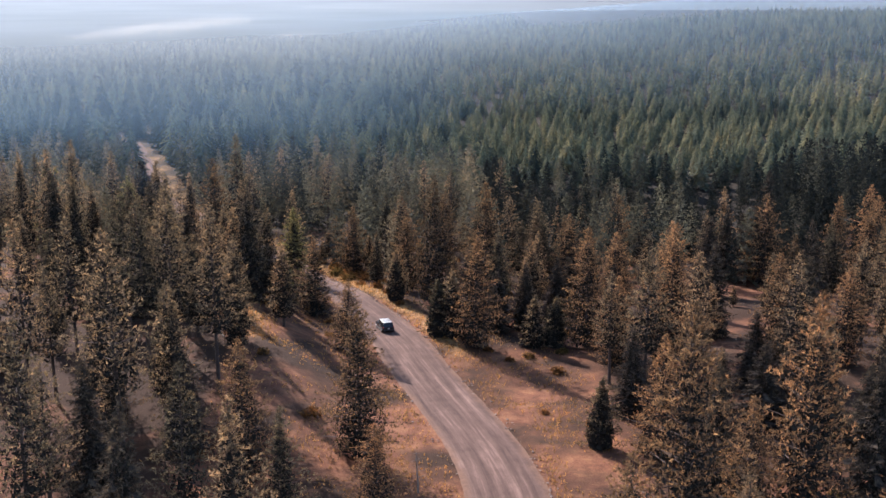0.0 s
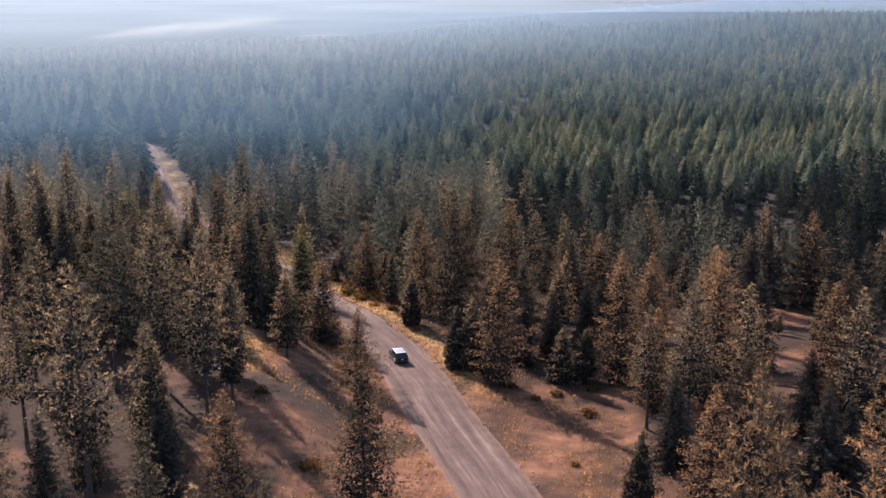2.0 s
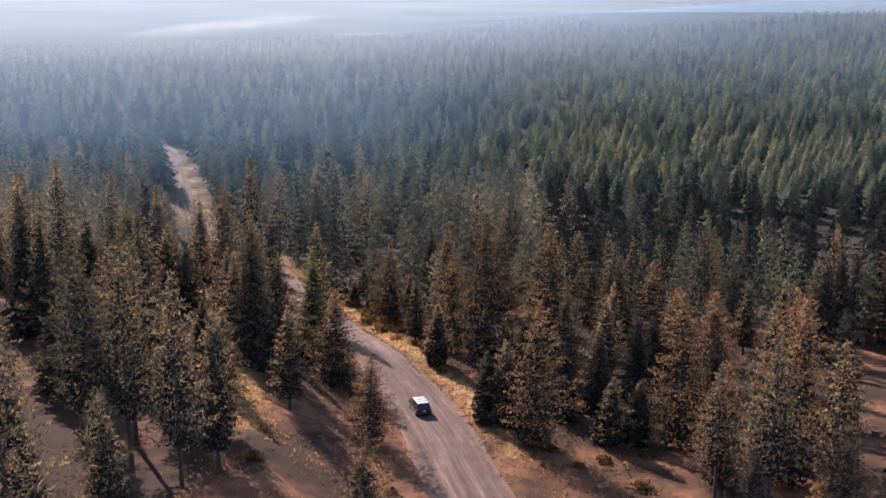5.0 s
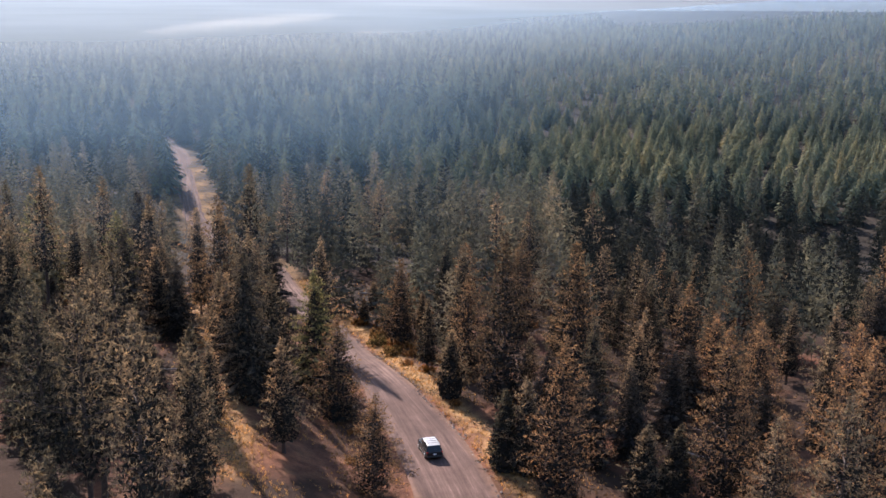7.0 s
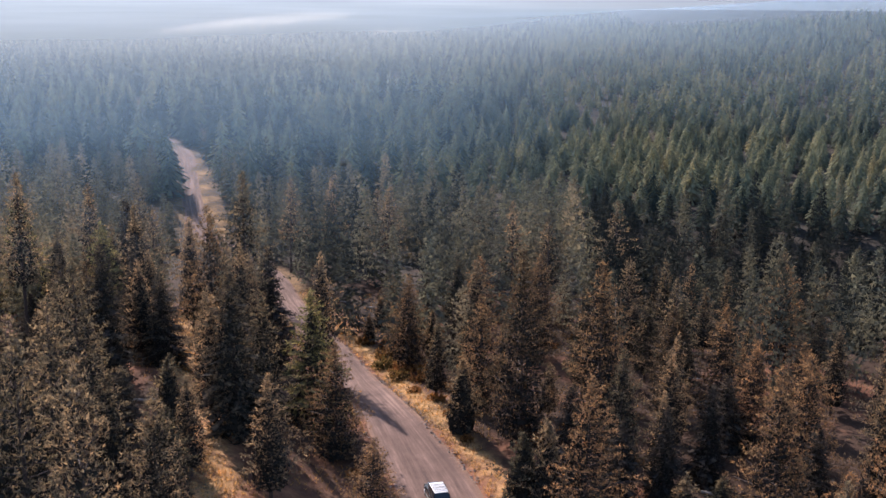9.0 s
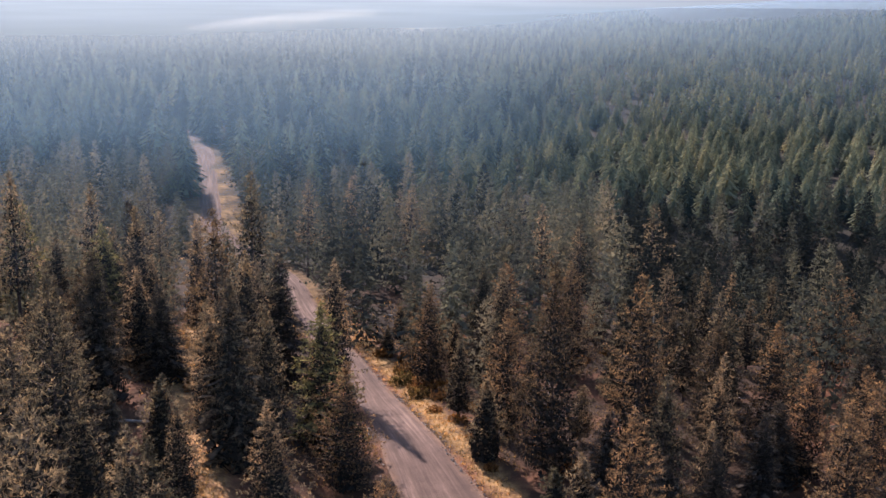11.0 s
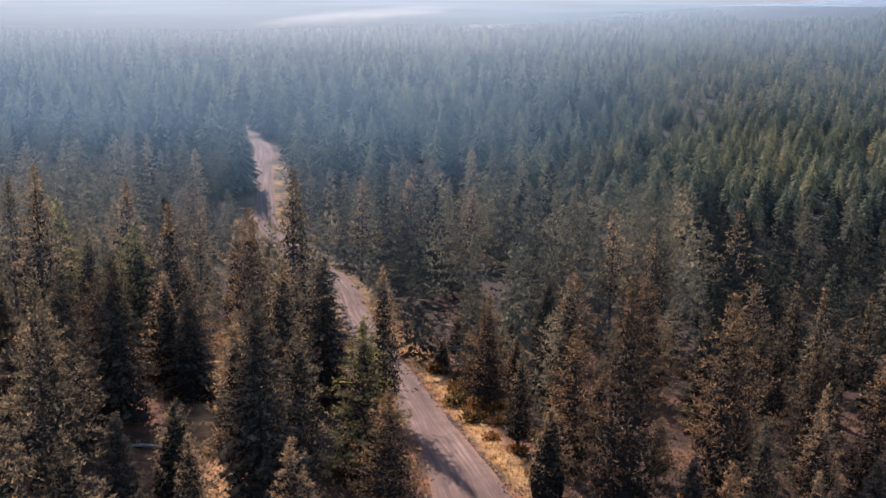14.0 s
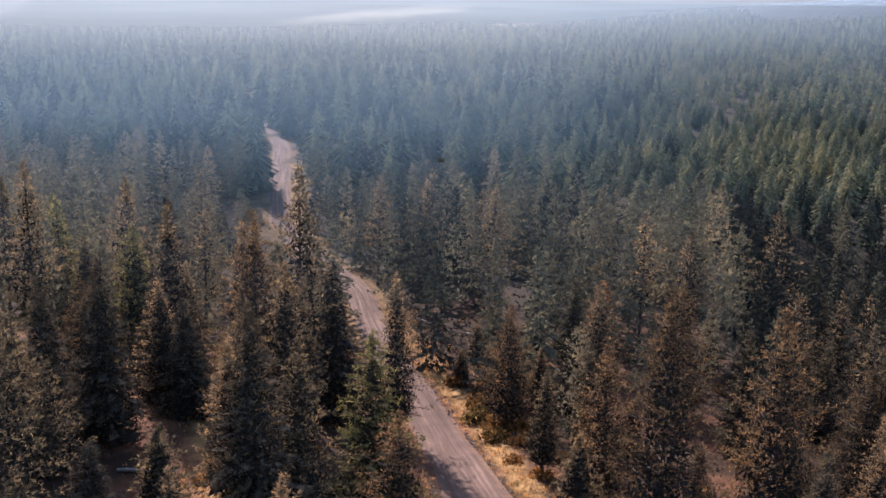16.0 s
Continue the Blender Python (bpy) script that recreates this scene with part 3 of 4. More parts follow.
MORE = (
    (T, -46.6, 121.8, 20.5), (S, -29.2, 112, 21.4), (T, -33.8, 128.8, 28.2), (T, -42.9, 164.5, 21.2), (T, -47, 162.8, 20.7), (D, -65.5, 178.2, 21.5), (S, -63.4, 216.2, 13.9),
    (L, -89.7, 237.8, 11.9), (S, -72.3, 216.7, 12.5), (S, -55.6, 205.8, 19), (S, -54.6, 208.6, 11.9), (F, -53.4, 184.2, 16.7), (S, -49.8, 191.6, 15),
    (F, 31, 184.4, 10), (T, 40.8, 216.7, 3.7), (F, 32, 145.2, 20.3), (D, 67.9, 237.7, 2), (F, 48.3, 147.8, 5), (T, 54, 215.8, 7.2), (S, 53.1, 189, -1), (S, 28.5, 258.9, -0.6),
    (S, 21.5, 240, 5), (S, 20.9, 252.4, 0.6), (S, 32.8, 247, 2), (S, 26.8, 231.4, 2.8), (F, 17.8, 199.5, 9.3), (S, 15.9, 183, 9.1), (F, 8.9, 192.5, 11.9), (F, 9.1, 170.1, 13.1),
    (Y, -15.2, 217.9, 1.7), (Y, -18.7, 217.7, 1.8), (Y, -26.1, 225.3, -1.8), (S, -11.1, 196.5, 6.3), (F, -6.6, 190, 12.5), (T, -11.7, 290.4, 5.3), (T, -33.8, 301, 4.3),
    (T, -44.8, 292.5, 8.7), (T, -41.6, 336, -3), (T, 1.7, 247.3, 9.3), (T, -4.8, 253.3, 11.8), (S, -11.6, 221.4, 9.5),
)
for stand in (LEFT_STAND, LEFT_BACK, RIGHT_STAND, RIGHT_BACK, MORE):
    for kind, x, y, top in stand:
        if all((x - a) ** 2 + (y - b) ** 2 > 4.5 for a, b in planted):
            plant(kind, x, y, top - float(ground_z(x, y)), 0.98)


def open_land(x, y):
    """Where no tree stands: the road and its verges, the clearings, the old track and the hollow."""
    d = x - float(road_x(y))
    if -4.6 - 3.9 * (y < 200) < d < 5.0 + 1.5 * (y < 200):
        return True
    if 4 < x < 23 and 88 < y < 153 and d < 22:
        return True
    if y < 170 and d < 0 and x > -27.5 + 0.05 * (y - 100) and y > 92:
        return True
    track = float(np.interp(y, (140, 160, 182, 205, 240), (-26, -30.5, -40.5, -50, -60)))
    if 145 < y < 243 and abs(x - track) < 3.2:
        return True
    if -14 < x < 13 and 158 < y < 200:
        return True
    if 194 < y < 258 and abs(x + 48 * (y - 81) / 178) < 3.2:
        return True
    return False


# the rest of the near stand
rest = random.Random(5)
marked = len(planted)
tries = 0
while len(planted) < 252 and tries < 20000:
    tries += 1
    y = 72 + 160 * rest.random() ** 0.8
    half = 0.44 * y + 14
    x = rest.uniform(-half - 0.12 * y, half)
    if open_land(x, y) or (abs(x) < 8 and y < 92):
        continue
    gap = (6.6 + 2.6 * rest.random()) * 1.0
    if any((x - a) ** 2 + (y - b) ** 2 < (gap * gap if k >= marked else 34) for k, (a, b) in enumerate(planted)):
        continue
    r = rest.random()
    if x < float(road_x(y)):
        kind = T if r < 0.42 else S if r < 0.72 else D if r < 0.94 else Y
    else:
        kind = F if r < 0.38 else S if r < 0.62 else D if r < 0.82 else T if r < 0.94 else Y
    tall = {T: (18, 24), F: (15, 22), S: (14, 21), D: (13, 20), Y: (5, 9)}[kind]
    plant(kind, x, y, rest.uniform(*tall) * (0.86 if x > float(road_x(y)) else 1.0), 0.98 if x > float(road_x(y)) else 0.92)


# saplings and low firs under the old trees
tries = 0
while len(planted) < 306 and tries < 20000:
    tries += 1
    y = 95 + 150 * rest.random()
    x = float(road_x(y)) + rest.choice((-1, 1, 1)) * rest.uniform(9, 55)
    if (open_land(x, y) and not (-14 < x < 13 and 166 < y < 200)) or any((x - a) ** 2 + (y - b) ** 2 < 9 for a, b in planted):
        continue
    kind = rest.choice((Y, D, D, S))
    plant(kind, x, y, rest.uniform(4, 11), 1.1)


# ---- the far woods, one object for each depth of forest ----
def far_template(rng, whorls, boughs, R):
    """A conifer one unit high: overlapping whorls of boughs, each one leaf."""
    slim, blunt = rng.uniform(0.8, 1.2), rng.uniform(0.75, 1.0)
    v, f = [], []
    for k in range(whorls):
        u = (k + rng.uniform(0, 0.8)) / whorls
        r = R * slim * (min(1.0, 0.75 + 1.2 * u) * (1 - u) ** blunt + 0.03)
        n = max(3, round(boughs * (1 - 0.45 * u)))
        for i in range(n):
            a = 6.283 * (i + rng.uniform(-0.3, 0.3)) / n + k * 0.9
            out, side = np.array((math.cos(a), math.sin(a), 0)), np.array((-math.sin(a), math.cos(a), 0))
            rr = r * rng.uniform(0.68, 1.25)
            h = 0.05 + 0.9 * u + rng.normal(0, 0.25 / whorls)
            wide = 3.0 * r / n * rng.uniform(0.7, 1.15) * (0.62 if whorls < 15 else 0.52)
            top = out * rr * 0.08 + np.array((0, 0, h + 0.30 * r + 0.5 / whorls))
            tip = out * rr + np.array((0, 0, h - 0.22 * rr * rng.uniform(-0.2, 1.3)))
            s = len(v)
            v += [top, tip + side * wide, tip - side * wide]
            f += [(s, s + 2, s + 1)]
    s = len(v)
    v += [np.array((0.06 * R, 0, 0.93)), np.array((-0.05 * R, 0.06 * R, 0.93)), np.array((0, -0.07 * R, 0.93)), np.array((0, 0, 1.0))]
    f += [(s, s + 1, s + 3), (s + 1, s + 2, s + 3), (s + 2, s, s + 3)]
    v = np.array(v)
    v[:, :2] += rng.normal(0, 0.012, 2) * v[:, 2:] ** 2
    return v, np.array(f)


def pine_template(kind, seed):
    """A conifer one unit high in single sprays."""
    tv, tf, pts, twigs = conifer(kind, seed, "woods")
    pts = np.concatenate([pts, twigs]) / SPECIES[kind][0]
    n = len(pts)
    return pts.reshape(-1, 3), np.arange(n * 3).reshape(-1, 3)


def woods(name, label, seed, y0, y1, gap, whorls, boughs, R, tall, east=1e9):
    """Scatter conifers between two depths, in jittered rows so that none stand in each other."""
    rng = np.random.default_rng(seed)
    if whorls:
        kinds = [far_template(rng, whorls, boughs, R / 19) for _ in range(12)]
    else:
        kinds = [pine_template(k, 300 + i) for i, k in enumerate(("fir", "full_pine", "tall_pine", "fir", "slim_pine", "tall_pine", "fir", "slim_pine", "full_pine", "fir", "slim_pine", "fir"))]
    ys = np.arange(y0, y1, gap)
    all_v, all_f, tint, total = [], [], [], 0
    for y in ys:
        half = 0.43 * y + 25
        xs = np.arange(-half - 0.14 * y - 12, half, gap)
        px = xs + rng.uniform(-0.48, 0.48, len(xs)) * gap
        py = y + rng.uniform(-0.48, 0.48, len(xs)) * gap
        young = smooth(-25, 15, px + 0.04 * py) * smooth(335, 360, py)
        keep = (rng.uniform(0, 1, len(xs)) < 0.62 + 0.33 * (young if y0 > 340 and y0 < 900 else 1)) & (px < east)
        away = px - road_x(py)
        clear = (np.abs(away) > np.where(py > 440, 2.6, np.where(py > 300, 5.4, 4.2))) & ~((away < 0) & (away > -15) & (py > 258) & (py < 332)) & ~((away < 0) & (away > -6) & (py > 330) & (py < 425))
        clear &= ~((py < 260) & (np.abs(px + 48 * (py - 81) / 178) < 3.5))
        along = (px + 2) / (py - 80)
        clear &= ~((py > 228) & (py < 438) & (along > -0.369) & (along < -0.338))
        for cx, cy, rx, ry_ in MEADOWS:
            clear &= np.hypot((px - cx) / rx, (py - cy) / ry_) > 1
        near_one = np.zeros(len(px), bool)
        if y0 < 330:
            for i in range(len(px)):
                near_one[i] = any((px[i] - a) ** 2 + (py[i] - b) ** 2 < 14 for a, b in planted)
                if py[i] < 262 and open_land(px[i], py[i]):
                    near_one[i] = True
        ok = keep & clear & ~near_one
        px, py = px[ok], py[ok]
        pz = ground_z(px, py)
        for x, yy, z in zip(px, py, pz):
            t, f = kinds[rng.integers(12)]
            h = rng.uniform(*tall) * (0.92 + 0.3 * noise.noise((x * 0.02, yy * 0.02, 5.0)))
            h *= 1 - 0.34 * float(smooth(-25, 15, x + 0.04 * yy) * smooth(335, 360, yy))
            a = rng.uniform(0, 6.283)
            c, s = math.cos(a), math.sin(a)
            w = h * rng.uniform(0.82, 1.2)
            q = np.empty_like(t)
            q[:, 0] = (t[:, 0] * c - t[:, 1] * s) * w + x
            q[:, 1] = (t[:, 0] * s + t[:, 1] * c) * w + yy
            q[:, 2] = t[:, 2] * h + z
            all_v.append(q)
            all_f.append(f + total)
            total += len(q)
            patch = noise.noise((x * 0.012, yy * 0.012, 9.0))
            # light painted by place: hollow tinted dark as shade, lit woods raised
            side_light = (-0.6 if x > 8 and yy > 262 else -0.6 if x > 8 else 0.12) if yy < 345 else -0.45 if x > 15 and yy < 385 else 0.14 * float(smooth(350, 420, yy)) if x > 0 else -0.06
            tint.append(np.full(len(q), min(1, max(0, rng.beta(1.1, 1.5) + 0.4 * patch + side_light))))
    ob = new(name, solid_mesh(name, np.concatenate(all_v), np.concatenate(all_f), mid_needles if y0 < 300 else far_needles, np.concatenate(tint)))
    return tagged(ob, label, "forest", kind="stuff")


woods("mid_forest", "dense olive and dark green conifers behind the near stand, hollow's shade tinted in", 21, 212, 352, 8.0, 0, 0, 4.2, (13, 22))
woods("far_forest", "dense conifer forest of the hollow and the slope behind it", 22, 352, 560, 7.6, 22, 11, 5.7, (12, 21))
woods("slope_forest", "close-set dark green conifers on the long far slope", 23, 560, 1000, 8.4, 13, 9, 5.7, (12, 21))
woods("valley_forest", "hazy blue-green conifers down to the valley", 24, 1000, 1900, 10.5, 7, 6, 5.6, (12, 20))
woods("valley_woods", "pale hazy woods between the meadows of the valley", 25, 1890, 2900, 16.0, 5, 5, 7.0, (12, 20), 150)


# ---- shrubs, grass, stones and dead wood ----
def shrub_mesh(seed, size):
    rng = np.random.default_rng(seed)
    n = 90
    d = rng.normal(0, 1, (n, 3))
    d[:, 2] = np.abs(d[:, 2]) * 0.9
    d /= np.linalg.norm(d, axis=1)[:, None]
    at = d * rng.uniform(0.35, 1.0, (n, 1)) * (size, size, size * 0.8)
    return tri_mesh("foliage", sprays(rng, at, d, 7, 0.30, 0.06, 0.5), shrub_leaves)


def stems_mesh(seed, size):
    rng = np.random.default_rng(seed)
    v, f = [], []
    for k in range(9):
        a = rng.uniform(0, 6.283)
        limb(v, f, np.array((0.05 * math.cos(a), 0.05 * math.sin(a), -0.1)), np.array((math.cos(a) * size * 0.7, math.sin(a) * size * 0.7, size * rng.uniform(0.4, 0.8))), 0.03)
    return mesh_of("stems", v, f, bark)


shrub_first = {}


def shrub(x, y, size, kind):
    z = float(ground_z(x, y))
    m = pose(x, y, z, 0, 0, pick.uniform(0, 360)) @ Matrix.Diagonal((size, size, size * pick.uniform(0.85, 1.3), 1))
    if kind in shrub_first:
        ob = shrub_first[kind]
        return copy_thing(ob, m @ Matrix.Diagonal((1 / ob.scale[0], 1 / ob.scale[1], 1 / ob.scale[2], 1)))
    ob = new("shrub")
    ob.matrix_basis = m
    part("stems", stems_mesh(60 + kind, 1.0), ob)
    part("foliage", shrub_mesh(50 + kind, 1.0), ob)
    shrub_first[kind] = ob
    return tagged(ob, "low russet-brown autumn shrub in dry grass beside the road", "shrub", "shrubs by the road")


for k, (d, y, size) in enumerate((
        (6.2, 206, 1.6), (7.5, 209, 1.9), (9.0, 205, 1.5), (5.8, 212, 1.8), (7.2, 216, 1.6), (10.5, 210, 1.4), (6.6, 199, 1.0), (8.4, 195, 1.3),
        (11.5, 201, 1.5), (7.8, 188, 0.9), (7.2, 180, 0.8), (9.5, 222, 1.7), (6.5, 224, 1.5), (-8.0, 170, 0.9), (-9.5, 178, 1.0), (-10, 160, 0.8), (-8.4, 140, 0.7),
        (-12, 131, 0.9), (14, 148, 0.8), (17.5, 150, 1.0), (12.0, 152, 0.9), (16.5, 121, 0.8), (11.2, 127, 0.6))):
    shrub(float(road_x(y)) + d, float(y), size, k % 3)

under = random.Random(17)
for k in range(45):
    y = under.uniform(100, 235)
    x = float(road_x(y)) + under.choice((-1, 1)) * under.uniform(14, 50)
    shrub(x, y, under.uniform(0.6, 1.5), k % 3)

rng = np.random.default_rng(31)
spots = []
while len(spots) < 14000:
    y = rng.uniform(88, 262)
    d = rng.normal(0, 13)
    x = float(road_x(y)) + d
    track = float(np.interp(y, (140, 160, 182, 205, 240), (-26, -30.5, -40.5, -50, -60)))
    if rng.uniform() < 0.25 and y > 140:
        x = track + rng.normal(0, 2.5)
        d = x - float(road_x(y))
    edge = float(road_half(y)) + 0.2
    if abs(d) < edge + 0.3:
        continue
    verge = edge < d < edge + 4.0 and y > 150
    if not verge and noise.noise((x * 0.16, y * 0.16, 3.0)) < rng.uniform(-0.25, 0.3):
        continue
    spots.append((x, y))
spots = np.array(spots)
at = np.concatenate([spots, ground_z(spots[:, 0], spots[:, 1])[:, None] - 0.02], 1)
blades = sprays(rng, at, np.repeat([(0, 0, 1.3)], len(at), 0), 5, 0.42, 0.024, 0.5)
tagged(new("dry_grass", tri_mesh("dry_grass", blades, grass_blades, rng.uniform(0, 1, len(blades)))), "tufts of golden dry grass along the road and in the clearings", "grass", kind="stuff")


def rock_points(rng, r):
    """A rough stone of eight faces round the origin."""
    c = np.array(((1, 0, 0), (0, 1, 0), (-1, 0, 0), (0, -1, 0), (0, 0, 0.7), (0, 0, -0.5)), float) * r * rng.uniform(0.6, 1.3, (6, 1))
    return np.array([c[list(t)] for t in ((0, 1, 4), (1, 2, 4), (2, 3, 4), (3, 0, 4), (1, 0, 5), (2, 1, 5), (3, 2, 5), (0, 3, 5))])


rocks = []
for k in range(900):
    y = rng.uniform(165, 232) if k < 650 else rng.uniform(95, 165)
    edge = float(road_half(y))
    d = edge + abs(rng.normal(0, 0.75)) - 0.2 if k % 5 else -(edge + abs(rng.normal(0, 0.8)))
    x = float(road_x(y)) + d
    r = 0.05 + 0.16 * rng.uniform() ** 2.5
    rocks.append(rock_points(rng, r) + (x, y, float(ground_z(x, y)) + r * 0.25))
tagged(new("roadside_stones", tri_mesh("roadside_stones", np.concatenate(rocks), stone)), "loose grey-brown stones along the gravel road's edge", "stones", kind="stuff")


def log_thing(x, y, length, turn, r=0.18):
    v, f = [], []
    bend = [(0.03 * length * math.sin(k * 1.1), 0.0, length * k / 7) for k in range(8)]
    tube(v, f, bend, [r * (1 - 0.06 * k) * (1 + 0.1 * math.sin(k * 2.3)) for k in range(8)], 8)
    f.append(tuple(range(7, -1, -1)))
    ob = new("fallen_log", mesh_of("fallen_log", v, f, grey_wood, True))
    ob.matrix_basis = pose(x, y, float(ground_z(x, y)) + r * 0.75, 90, 0, turn)
    return tagged(ob, "weathered grey fallen log lying on the forest floor", "log", "fallen logs")


for x, y, length, turn in ((18.5, 174.5, 7, 60), (19.4, 222, 6, 75), (17.5, 227, 5, 50), (-30.5, 252, 7, 70), (-39, 257, 5, 55), (8, 262, 5, 85), (-33, 150, 6, 20), (-46, 175, 5, 100), (33, 130, 6, 40)):
    log_thing(x, y, length, turn)


def snag(x, y, top, r=0.16, sparse=14):
    """A dead standing trunk with a few broken limbs."""
    r_ = random.Random(int(x * 10 + y))
    H = top - float(ground_z(x, y))
    v, f = [], []
    tube(v, f, [(0.02 * H * math.sin(k * 0.7), 0, -0.3 + (H + 0.3) * k / 8) for k in range(9)], [r * (1 - 0.1 * k) for k in range(9)], 7)
    ob = new("dead_tree")
    ob.matrix_basis = pose(x, y, float(ground_z(x, y)), 1.5, -2, r_.uniform(0, 360))
    part("trunk", mesh_of("trunk", v, f, grey_wood, True), ob)
    for k in range(sparse):
        v, f = [], []
        h = H * r_.uniform(0.35, 0.97)
        a = r_.uniform(0, 6.283)
        ln = r_.uniform(0.5, 1.9) * (1.2 - h / H)
        limb(v, f, np.array((0.02 * H * math.sin(h / H * 5.6), 0, h)), np.array((math.cos(a) * ln, math.sin(a) * ln, h + r_.uniform(-0.2, 0.6))), 0.04)
        part("limb", mesh_of("limb", v, f, grey_wood), ob)
    return tagged(ob, "bare grey dead trunk with broken limbs among live trees", "dead tree", "dead trees")


for x, y, top in ((35.3, 326.8, -7.0), (-2.6, 103.0, 5.6), (-63.5, 250, 7.0), (12.0, 214, 6.0)):
    snag(x, y, top, 0.12 if top < 6 else 0.18)


# ---- the car ----
paint = solid("black_paint", (0.018, 0.018, 0.020), 0.22, 0.0, 1.0, 0.04)
# bright sky sheen on the dark roof, painted as a pale colour
roof_sheen = solid("pale_roof_sheen", (0.42, 0.42, 0.42), 0.45, 0.0, 1.0, 0.04)
glass_dark, nt = material("tinted_glass")
gl = node(nt, "BsdfPrincipled", Roughness=0.05)
gl.inputs["Base Color"].default_value = (0.012, 0.014, 0.017, 1)
finish(nt, gl.outputs[0])
plastic = solid("black_plastic", (0.028, 0.028, 0.030), 0.55, 0, 20, 0.2)
rubber = solid("tyre_rubber", (0.022, 0.021, 0.020), 0.85, 0, 20, 0.25)
alloy = solid("alloy", (0.45, 0.45, 0.46), 0.35, 0.9, 8, 0.1)
red_lens = solid("red_lens", (0.32, 0.012, 0.010), 0.2, 0, 8, 0.1)
clear_lens = solid("clear_lens", (0.7, 0.7, 0.7), 0.12, 0, 8, 0.05)
plate_white = solid("plate_white", (0.65, 0.65, 0.62), 0.4, 0, 8, 0.05)


def bm_box(bm, cx, cy, cz, sx, sy, sz, bevel=0.02, taper=1.0):
    """Adds a bevelled box to bm; taper narrows its top."""
    r = bmesh.ops.create_cube(bm, size=1)
    for v in r["verts"]:
        t = taper if v.co.z > 0 else 1.0
        v.co = Vector((cx + v.co.x * sx * t, cy + v.co.y * sy * t, cz + v.co.z * sz))
    if bevel:
        edges = list({e for v in r["verts"] for e in v.link_edges})
        bmesh.ops.bevel(bm, geom=edges, offset=bevel, segments=2, affect="EDGES", profile=0.6)


def bm_mesh(name, bm, mat, smooth_shade=False):
    me = bpy.data.meshes.new(name)
    bm.to_mesh(me)
    bm.free()
    me.materials.append(mat)
    if smooth_shade:
        me.polygons.foreach_set("use_smooth", [True] * len(me.polygons))
    return me


def box_part(name, mat, parent, box, bevel=0.02, taper=1.0, label=""):
    bm = bmesh.new()
    bm_box(bm, *box, bevel, taper)
    return part(name, bm_mesh(name, bm, mat), parent, label)


def loft(profiles, name, mat, bevel=0.0):
    """A closed body through cross-sections: each a station y and a ring of (x, z)."""
    v, f = [], []
    n = len(profiles[0][1])
    for y, ring in profiles:
        v += [(x, y, z) for x, z in ring]
    for k in range(len(profiles) - 1):
        for i in range(n):
            j = (i + 1) % n
            f.append((k * n + i, k * n + j, (k + 1) * n + j, (k + 1) * n + i))
    f.append(tuple(range(n - 1, -1, -1)))
    f.append(tuple((len(profiles) - 1) * n + i for i in range(n)))
    return mesh_of(name, v, f, mat)


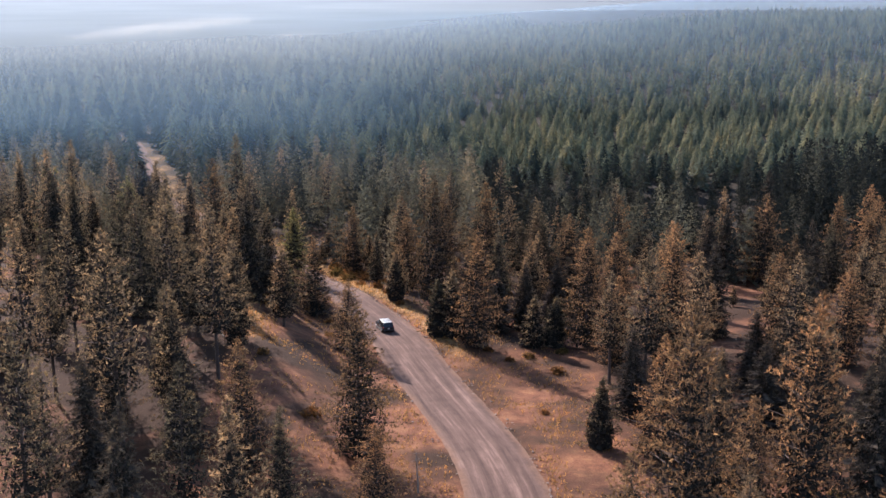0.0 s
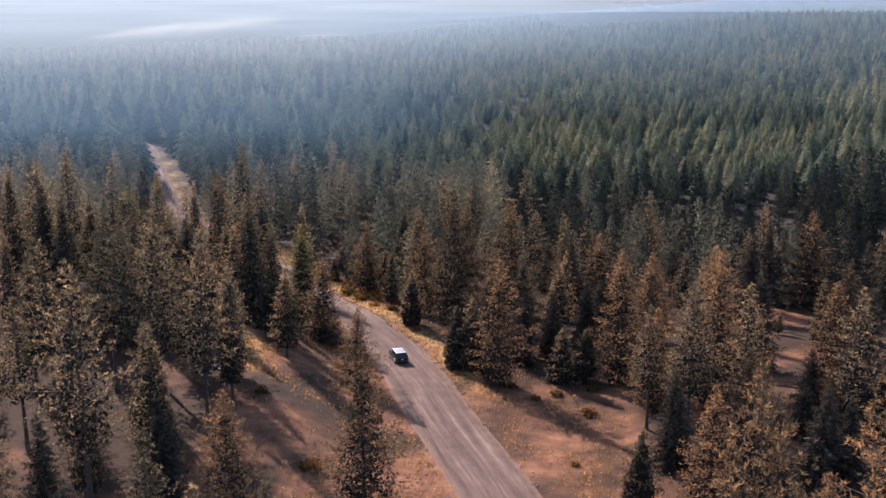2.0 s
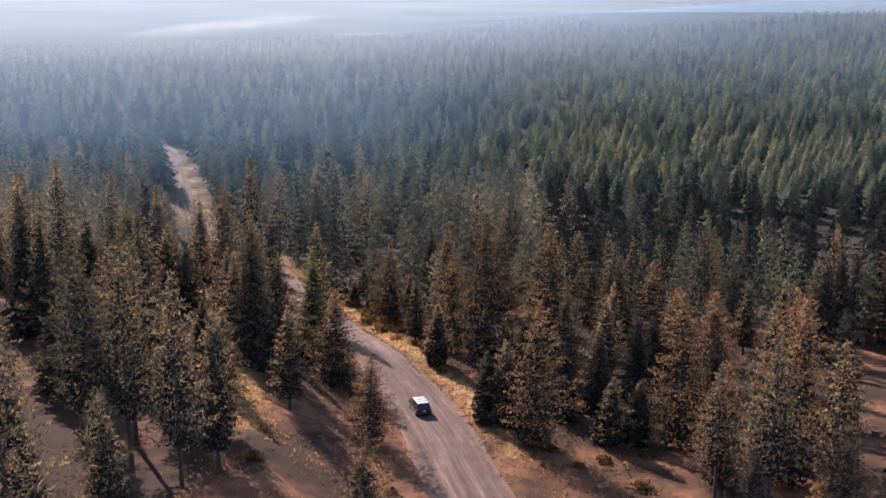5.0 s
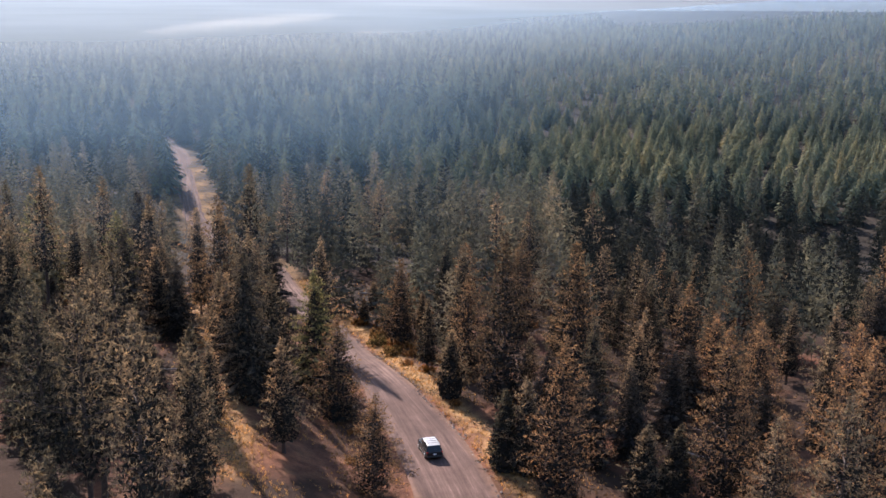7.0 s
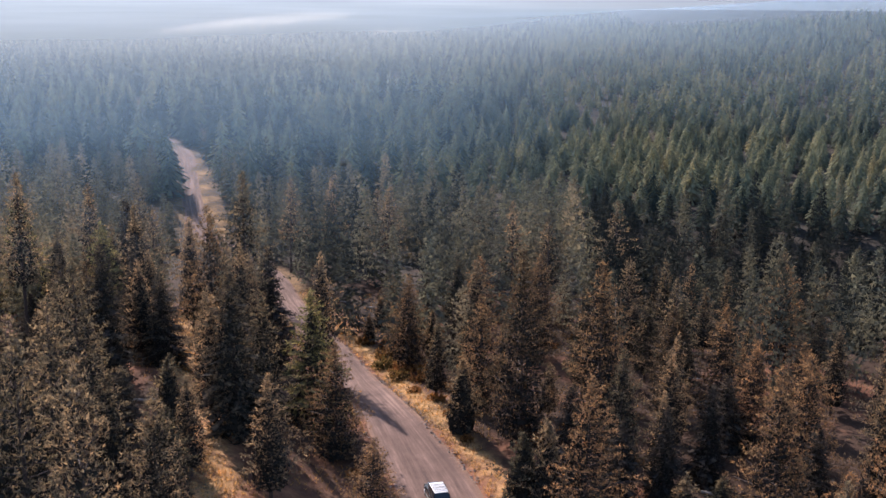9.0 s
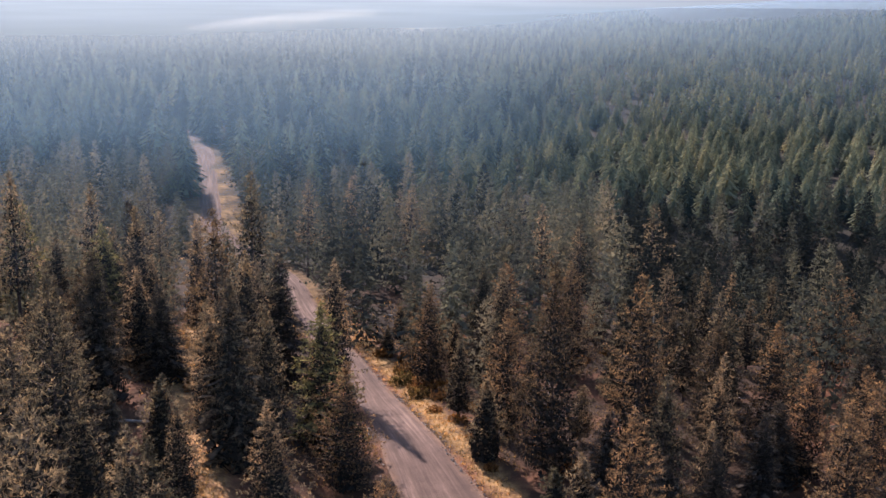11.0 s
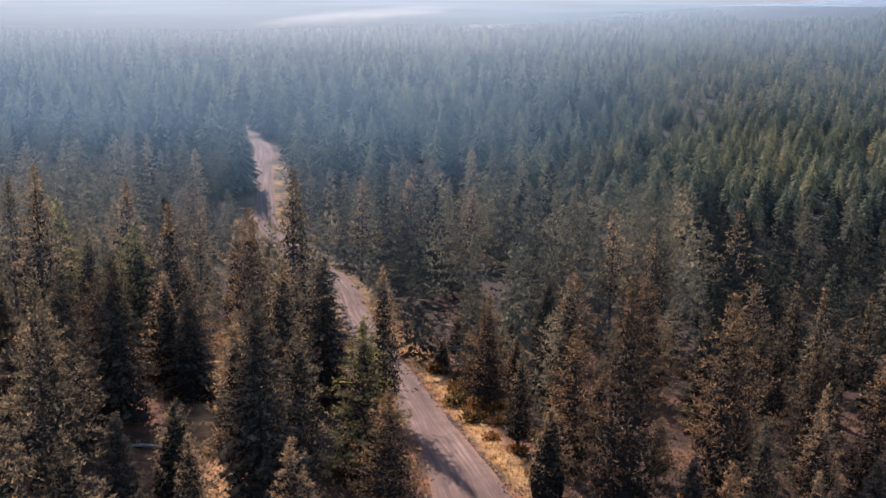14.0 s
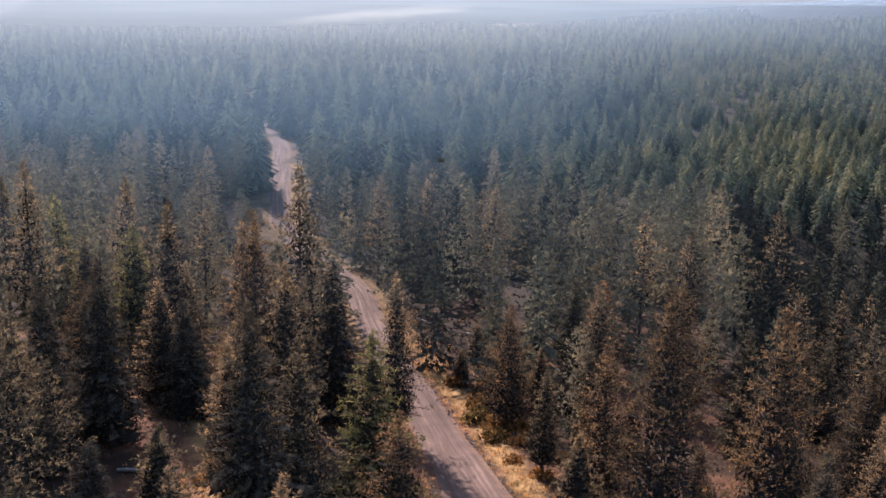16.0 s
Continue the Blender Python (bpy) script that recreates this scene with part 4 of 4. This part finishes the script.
def suv(x, y, heading):
    """A dark estate car, its nose towards +y before turning."""
    car = new("car")
    z = float(land_z(road_x(y), y, road_x(y))) + 0.06
    car.matrix_basis = pose(x, y, z, -2.0, 0, heading)

    def ring(w, low, belt):
        return [(-w * 0.94, low), (-w, low + 0.18), (-w, belt - 0.12), (-w * 0.93, belt), (w * 0.93, belt), (w, belt - 0.12), (w, low + 0.18), (w * 0.94, low)]

    part("body", loft([(-2.33, ring(0.84, 0.42, 0.98)), (-2.22, ring(0.93, 0.30, 1.04)), (-1.0, ring(0.95, 0.24, 1.06)), (0.9, ring(0.95, 0.24, 1.04)),
                       (1.55, ring(0.94, 0.26, 0.98)), (2.15, ring(0.91, 0.30, 0.88)), (2.36, ring(0.80, 0.40, 0.76))], "body", paint), car)

    def top_ring(wb, wt, zb, zt):
        return [(-wb, zb), (-wt, zt - 0.06), (-wt * 0.9, zt), (wt * 0.9, zt), (wt, zt - 0.06), (wb, zb)]

    part("greenhouse", loft([(-2.20, top_ring(0.86, 0.80, 1.00, 1.06)), (-1.86, top_ring(0.87, 0.70, 1.00, 1.62)), (-0.6, top_ring(0.88, 0.72, 1.00, 1.70)),
                             (0.35, top_ring(0.88, 0.71, 1.00, 1.66)), (1.18, top_ring(0.86, 0.80, 1.00, 1.05))], "greenhouse", glass_dark), car, "dark tinted car windows")
    part("roof", loft([(-1.98, [(-0.70, 1.63), (-0.62, 1.68), (0.62, 1.68), (0.70, 1.63)]), (-0.6, [(-0.74, 1.68), (-0.64, 1.745), (0.64, 1.745), (0.74, 1.68)]),
                       (0.42, [(-0.72, 1.63), (-0.62, 1.69), (0.62, 1.69), (0.72, 1.63)])], "roof", roof_sheen), car, "roof panel coloured pale as sky sheen")
    for side in (-1, 1):
        for y0, y1, lean in ((-0.62, -0.50, 0), (0.42, 1.16, 1), (-2.18, -1.86, 2)):
            bm = bmesh.new()
            if lean == 0:
                pts = [(0.885 * side, y0, 1.02), (0.885 * side, y1, 1.02), (0.735 * side, y1, 1.67), (0.735 * side, y0, 1.67)]
            elif lean == 1:
                pts = [(0.872 * side, y1, 1.03), (0.872 * side, y1 - 0.10, 1.03), (0.735 * side, y0 - 0.06, 1.66), (0.735 * side, y0 + 0.03, 1.66)]
            else:
                pts = [(0.875 * side, y0 + 0.02, 1.04), (0.885 * side, y1 + 0.22, 1.04), (0.725 * side, y1 + 0.16, 1.63), (0.722 * side, y1 - 0.01, 1.61)]
            a = [bm.verts.new(p) for p in pts]
            b = [bm.verts.new((p[0] + 0.02 * side, p[1], p[2] + 0.005)) for p in pts]
            bm.faces.new(a)
            bm.faces.new(b[::-1])
            for i in range(4):
                bm.faces.new((a[i], b[i], b[(i + 1) % 4], a[(i + 1) % 4]))
            bmesh.ops.recalc_face_normals(bm, faces=bm.faces)
            part("pillar", bm_mesh("pillar", bm, paint), car)
        box_part("roof_rail", plastic, car, (0.66 * side, -0.75, 1.775, 0.04, 2.0, 0.05), 0.012)
        mirror = box_part("mirror", paint, car, (1.03 * side, 0.86, 1.08, 0.20, 0.11, 0.14), 0.03)
        box_part("mirror_glass", glass_dark, mirror, (1.03 * side, 0.80, 1.08, 0.16, 0.012, 0.10), 0)
        box_part("sill", plastic, car, (0.925 * side, 0.0, 0.30, 0.09, 2.3, 0.14), 0.02)
        box_part("headlight", clear_lens, car, (0.68 * side, 2.22, 0.74, 0.34, 0.18, 0.12), 0.03)
        box_part("tail_light", red_lens, car, (0.80 * side, -2.24, 0.93, 0.20, 0.16, 0.22), 0.03)
        for y0 in (0.28, -0.72):
            box_part("door_handle", plastic, car, (0.955 * side, y0, 0.90, 0.03, 0.20, 0.035), 0.008)
        for y0 in (1.42, -1.42):
            bm = bmesh.new()
            bmesh.ops.create_cone(bm, cap_ends=True, segments=28, radius1=0.36, radius2=0.36, depth=0.24, matrix=Matrix.Translation((0.86 * side, y0, 0.36)) @ Matrix.Rotation(radians(90), 4, "Y"))
            bmesh.ops.bevel(bm, geom=[e for e in bm.edges if len(e.link_faces) == 2 and e.calc_face_angle(0) > 1], offset=0.04, segments=2, affect="EDGES")
            wheel = part("wheel", bm_mesh("tyre", bm, rubber, False), car, "black rubber tyre")
            bm = bmesh.new()
            bmesh.ops.create_cone(bm, cap_ends=True, segments=24, radius1=0.235, radius2=0.21, depth=0.05, matrix=Matrix.Translation((0.985 * side, y0, 0.36)) @ Matrix.Rotation(radians(90 * side), 4, "Y"))
            for k in range(5):
                a = 2 * math.pi * k / 5
                bm_box(bm, 1.0 * side, y0 + 0.11 * math.cos(a), 0.36 + 0.11 * math.sin(a), 0.03, 0.05, 0.05, 0.01)
            part("rim", bm_mesh("rim", bm, alloy), wheel, "grey alloy rim")
            bm = bmesh.new()
            bmesh.ops.create_cone(bm, cap_ends=True, segments=28, radius1=0.42, radius2=0.42, depth=0.03, matrix=Matrix.Translation((0.945 * side, y0, 0.38)) @ Matrix.Rotation(radians(90), 4, "Y"))
            part("wheel_arch", bm_mesh("wheel_arch", bm, plastic), car)
    for y0 in (-1.5, -0.9, -0.3):
        box_part("rack_bar", plastic, car, (0, y0, 1.80, 1.30, 0.06, 0.03), 0.008)
    box_part("rear_bumper", plastic, car, (0, -2.30, 0.48, 1.70, 0.22, 0.24), 0.05)
    box_part("front_bumper", plastic, car, (0, 2.30, 0.46, 1.64, 0.20, 0.22), 0.05)
    box_part("grille", plastic, car, (0, 2.33, 0.66, 0.9, 0.06, 0.16), 0.02)
    box_part("number_plate", plate_white, car, (0, -2.36, 0.76, 0.32, 0.02, 0.15), 0.004, 1.0, "pale blank number plate")
    box_part("rear_wiper", plastic, car, (0.12, -2.10, 1.22, 0.42, 0.03, 0.02), 0.005)
    box_part("hood_crease", paint, car, (0, 1.62, 0.985, 1.1, 0.95, 0.02), 0.008)
    return tagged(car, "black estate car with a roof rack, its roof sheen painted pale, on the gravel road", "car")


suv(-9.3, 163.8, 19)
